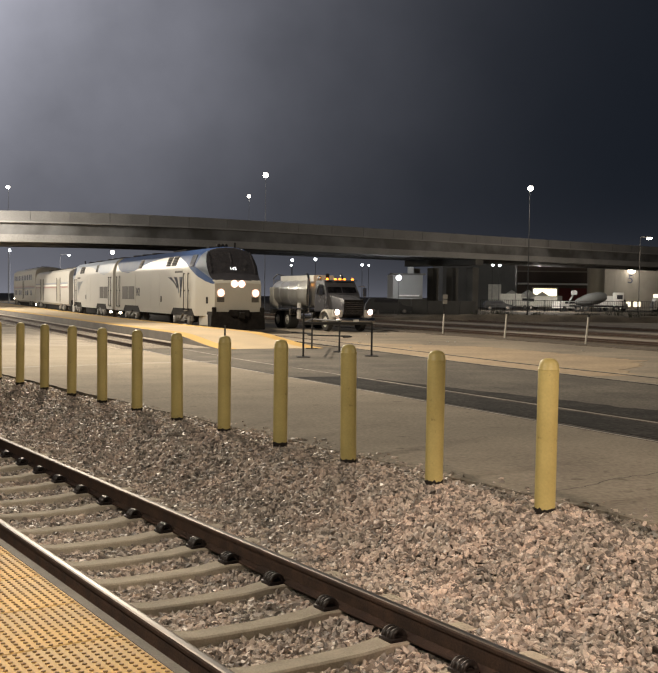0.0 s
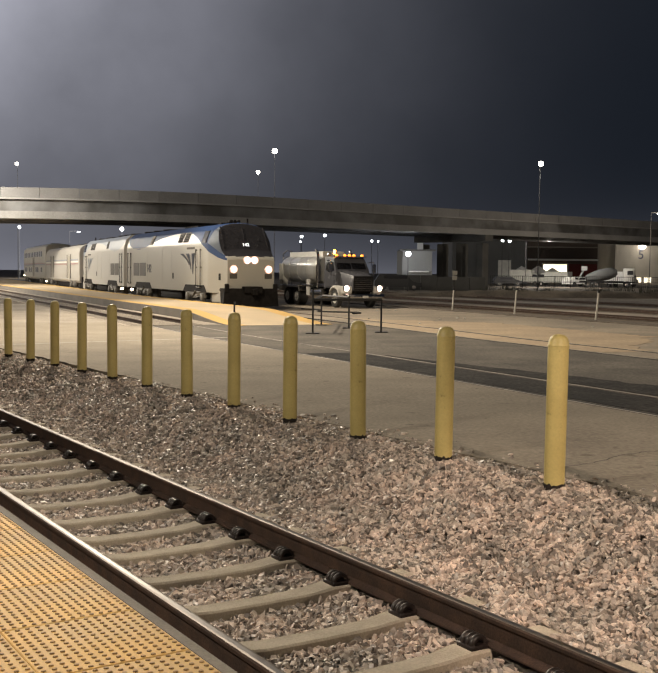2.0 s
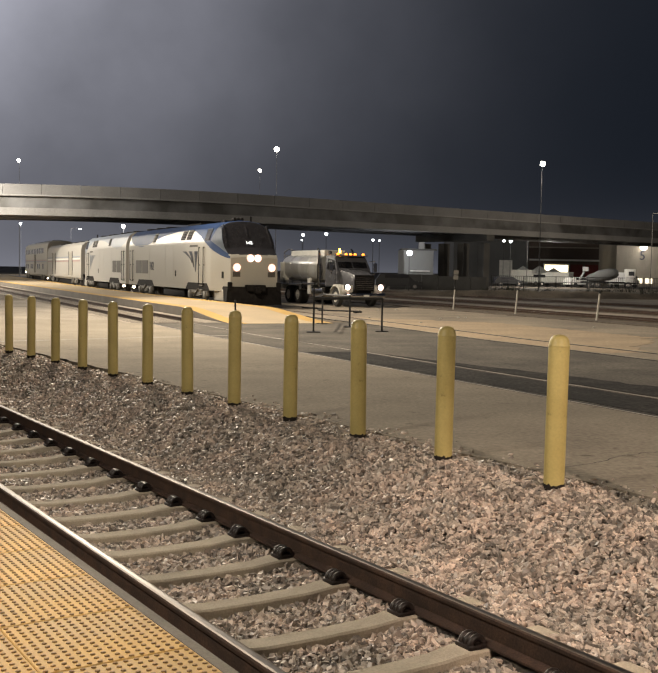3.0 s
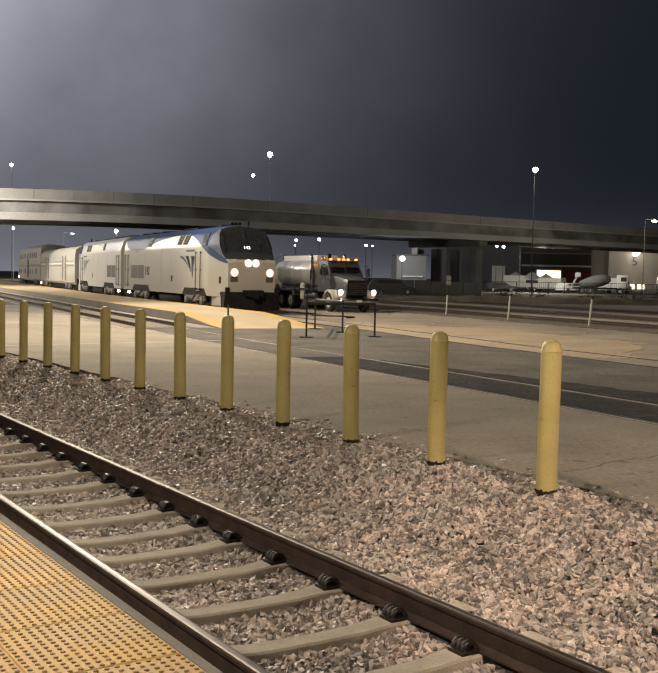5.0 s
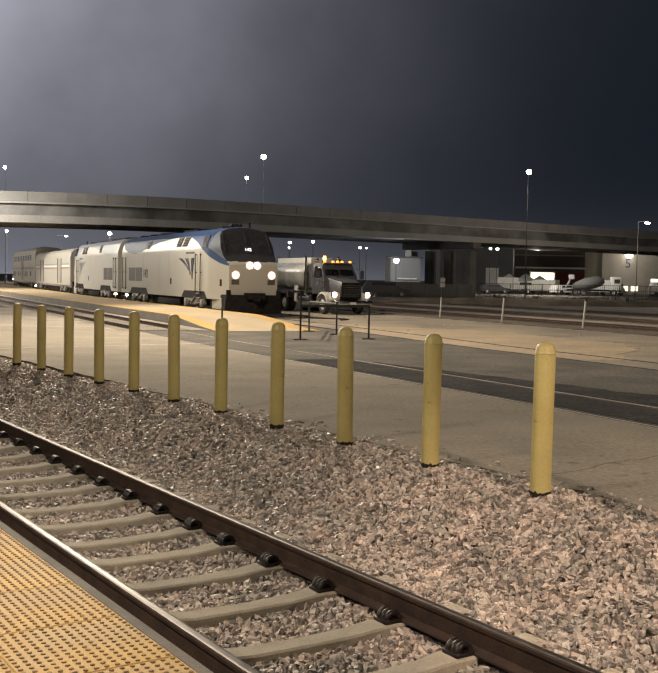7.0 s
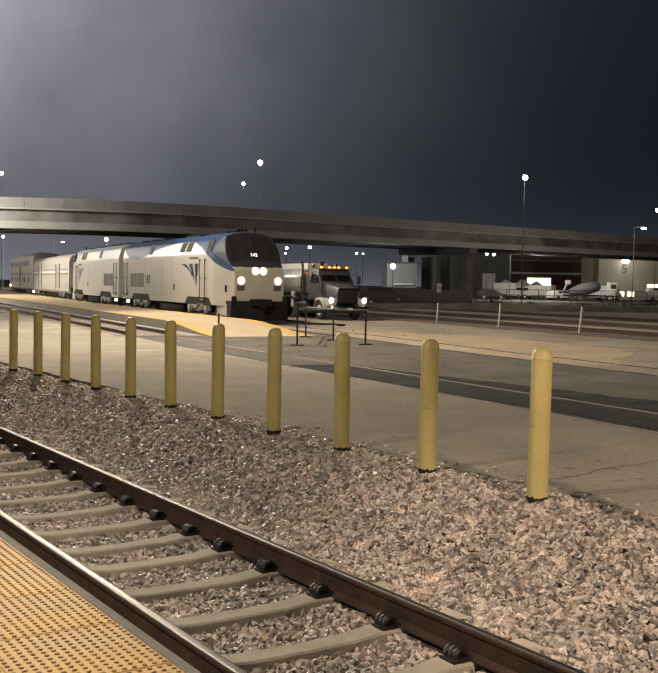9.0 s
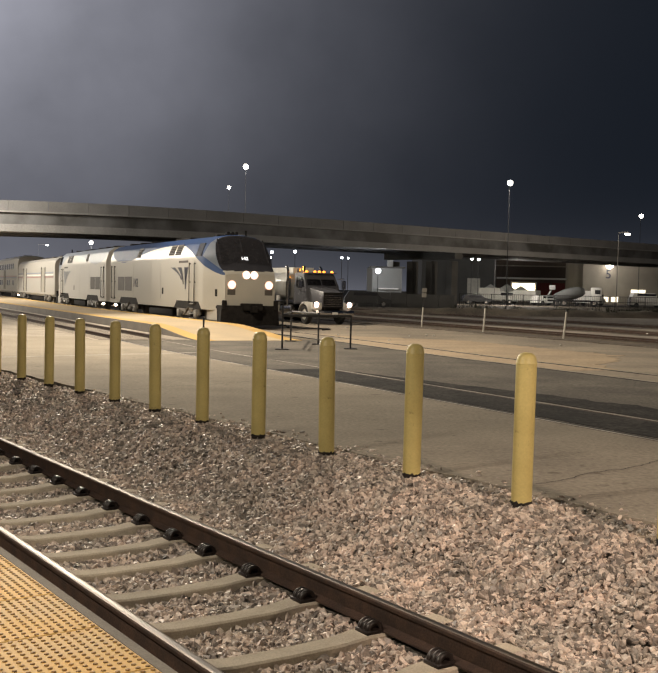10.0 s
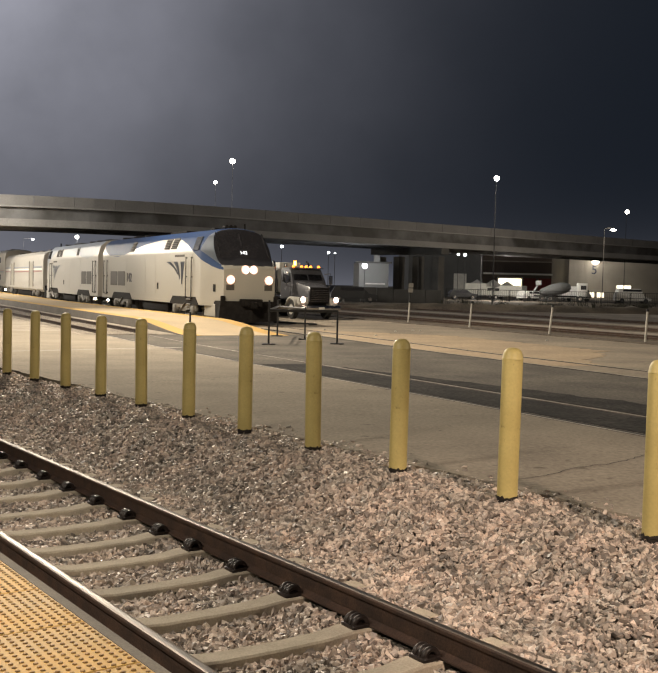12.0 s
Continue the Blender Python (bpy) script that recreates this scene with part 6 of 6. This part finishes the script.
fence(21.56, 150, 57.49, 158, 1.7, "dark steel picket fence along the far edge of the yard")
# low dark wall in front of the piers and the shed
bm = bmesh.new()
for i in range(6):
    box(bm, (6.6 + 1.86 * i, 121.0, 0.75), (1.82, 0.35, 1.9 if i < 3 else 1.55), 0.03)
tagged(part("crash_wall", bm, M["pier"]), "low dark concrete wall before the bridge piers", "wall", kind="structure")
store = shed("storage_shed", 22.0, 36.5, 205, 20, 8.4, M["dim_wall"], "long grey metal storage shed behind the bridge", roof_over=0.06, pitch=0.01)
panel(store, "loading_door", 30.9, 33.4, 0.1, 4.6, 205, M["tank_white"], "pale roller door")
panel(brown, "fascia_strip", 41.2, 66.0, 7.85, 8.1, 234.7, M["tan_wall"], "pale strip along the roof edge", 0.3)
for i in range(9):
    panel(brown, "letter_bar", 60.2 + 0.75 * i, 60.65 + 0.75 * i, 8.15, 8.65, 234.6, M["tan_wall"], "pale letter block", 0.12)


def canopy_tent(x, y, w, h):
    """A peaked white canopy on four legs."""
    e = empty("canopy_tent", Matrix.Translation((x, y, 0)), "small white peaked canopy tent behind the fence", "tent", "canopies by the hall")
    bm = bmesh.new()
    top = bm.verts.new((0, 0, h))
    ring = [bm.verts.new((sx_ * w / 2, sy_ * w / 2, h * 0.62)) for sx_, sy_ in ((-1, -1), (1, -1), (1, 1), (-1, 1))]
    low = [bm.verts.new((v.co.x, v.co.y, h * 0.53)) for v in ring]
    for i in range(4):
        j = (i + 1) % 4
        bm.faces.new((ring[i], ring[j], top)), bm.faces.new((low[i], low[j], ring[j], ring[i]))
    bmesh.ops.solidify(bm, geom=bm.faces[:], thickness=0.03)
    part("canopy", bm, M["white"], e, "white fabric canopy")
    for v in ((-1, -1), (1, -1), (1, 1), (-1, 1)):
        bm = bmesh.new()
        cyl(bm, (v[0] * (w / 2 - 0.08), v[1] * (w / 2 - 0.08), 0), (v[0] * (w / 2 - 0.08), v[1] * (w / 2 - 0.08), h * 0.6), 0.04, seg=8)
        part("leg", bm, M["chrome"], e)


for x, w, h in ((32.2, 3.4, 3.4), (35.1, 3.4, 3.5), (37.6, 3.2, 3.2)):
    canopy_tent(x, 186, w, h)


def mixer_lorry():
    """A pale mixer lorry: cab, sloping drum, chute and hopper."""
    e = empty("mixer_lorry", Matrix.Translation((41.6, 164, 0)) @ Euler((0, 0, radians(-12))).to_matrix().to_4x4(),
              "white mixer lorry parked behind the picket fence", "truck")
    bm = bmesh.new()
    box(bm, (0, 0, 0.85), (8.2, 0.9, 0.28), 0.03)
    part("chassis", bm, M["under"], e, "dark chassis")
    bm = bmesh.new()
    box(bm, (3.3, 0, 1.95), (1.6, 2.3, 2.1), 0.14)
    cab_ob = part("cab", bm, M["white"], e, "white cab", smooth=True)
    for sgn in (-1, 1):
        bm = bmesh.new()
        box(bm, (3.45, sgn * 1.16, 2.3), (0.85, 0.03, 0.65), 0.012)
        part("side_window", bm, M["glass"], cab_ob, "dark cab window")
    bm = bmesh.new()
    box(bm, (4.11, 0, 2.3), (0.03, 1.9, 0.8), 0.012)
    part("windscreen", bm, M["glass"], cab_ob, "dark windscreen")
    bm = bmesh.new()
    lathe(bm, [(0.3, -2.9), (0.55, -2.4), (0.92, -0.9), (0.95, 0.4), (0.75, 1.5), (0.4, 2.0)], 20, pose(-0.4, 0, 2.0, 0, 78, 0))
    for q in range(7):
        z = -2.2 + 0.6 * q
        lathe(bm, [(0.5, z), (0.99 - 0.07 * abs(q - 4), z + 0.03), (0.5, z + 0.06)], 20, pose(-0.4, 0, 2.0, 0, 78, 0))
    part("drum", bm, M["dim_wall"], e, "grey tapered drum", smooth=True)
    bm = bmesh.new()
    box(bm, (-3.4, 0, 2.9), (0.9, 1.1, 0.7), 0.06)
    box(bm, (-3.9, 0, 1.9), (0.25, 0.5, 1.6), 0.05, Euler((0, 0.5, 0)).to_matrix().to_4x4())
    part("hopper", bm, M["grey_wall"], e, "grey hopper and chute")
    for x in (3.0, -1.6, -2.8):
        for sgn in (-1, 1):
            bm = bmesh.new()
            cyl(bm, (x, sgn * 0.85, 0.5), (x, sgn * 1.15, 0.5), 0.5, seg=18)
            w = part("wheel", bm, M["tyre"], e, "black tyre", smooth=True)
            bm = bmesh.new()
            cyl(bm, (x, sgn * 1.10, 0.5), (x, sgn * 1.16, 0.5), 0.27, seg=14)
            part("rim", bm, M["chrome"], w)


mixer_lorry()


def weed_bank():
    """A low dark bank of dirt along the far side of the yard."""
    verts, faces = [], []
    xs = [3 + 0.6 * i for i in range(110)]
    prof = [(-1.6, -0.1), (-0.9, 0.25), (-0.3, 0.5), (0.5, 0.55), (1.3, 0.3), (2.2, -0.1)]
    for x in xs:
        y = 88.5 + 0.09 * (x - 3)
        fade = smooth_step(3, 14, x)
        for dy, z in prof:
            verts.append((x, y + dy + 0.3 * noise.noise(Vector((x * 0.7, dy, 2))), z * (0.35 + 0.65 * fade) + (0.16 * noise.noise(Vector((x * 0.9, dy * 2, 5))) if z > 0 else 0)))
    k = len(prof)
    for i in range(len(xs) - 1):
        for j in range(k - 1):
            a = i * k + j
            faces.append((a, a + k, a + k + 1, a + 1))
    tagged(link_mesh("dirt_bank", verts, faces, M["dirt"], smooth=True), "low dark bank of dirt along the yard's far edge", "dirt bank", kind="structure")


weed_bank()
bm = bmesh.new()
rngv = random.Random(4)
for i in range(90):
    x = rngv.uniform(12, 56)
    y = 89.0 + 0.09 * (x - 3) + rngv.uniform(-0.6, 0.9)
    s = rngv.uniform(0.2, 0.7)
    for k in range(24):
        a = rngv.uniform(0, 6.28)
        q = bmesh.ops.create_cone(bm, cap_ends=False, segments=3, radius1=0.05 * s, radius2=0.0, depth=s)
        bmesh.ops.transform(bm, matrix=Matrix.Translation((x + rngv.gauss(0, 0.4), y + rngv.gauss(0, 0.3), 0.42 + s * 0.4)) @ Euler((rngv.gauss(0, 0.4), rngv.gauss(0, 0.4), a)).to_matrix().to_4x4(), verts=q["verts"])
M["weed"] = material("dry_weeds", (0.05, 0.05, 0.03), 0.9, vary=0.3, scale=5)
tagged(part("weeds", bm, M["weed"]), "dark dry weeds along the yard's edge", "weeds", kind="stuff")


# ---- what moves ----
def motions():
    for ob, s0, half, flip in TRAIN:
        walk(ob, [(t, car_pose(s0 - d, half, flip)) for t, d in ROLLED])
    for w, x, r in WHEELS:
        # wheels turn as the train rolls; a reversed engine's turn the other way
        sign = -1 if w.parent == TRAIN[1][0] else 1
        steps = [i * 0.5 for i in range(25)]
        rows = []
        for t in steps:
            for (a, da), (b, db) in zip(ROLLED[:-1], ROLLED[1:]):
                if a <= t <= b:
                    d = da + (db - da) * (t - a) / (b - a)
                    break
            rows.append((t, pose(x, 0, r) @ Matrix.Rotation(sign * d / r, 4, "Y")))
        walk(w, rows)
    walk(BEACON, [(i * 0.1, pose(-1.05, -0.55, 2.9, 0, 0, 439.0 * (i * 0.1 - 0.5))) for i in range(121)])


motions()
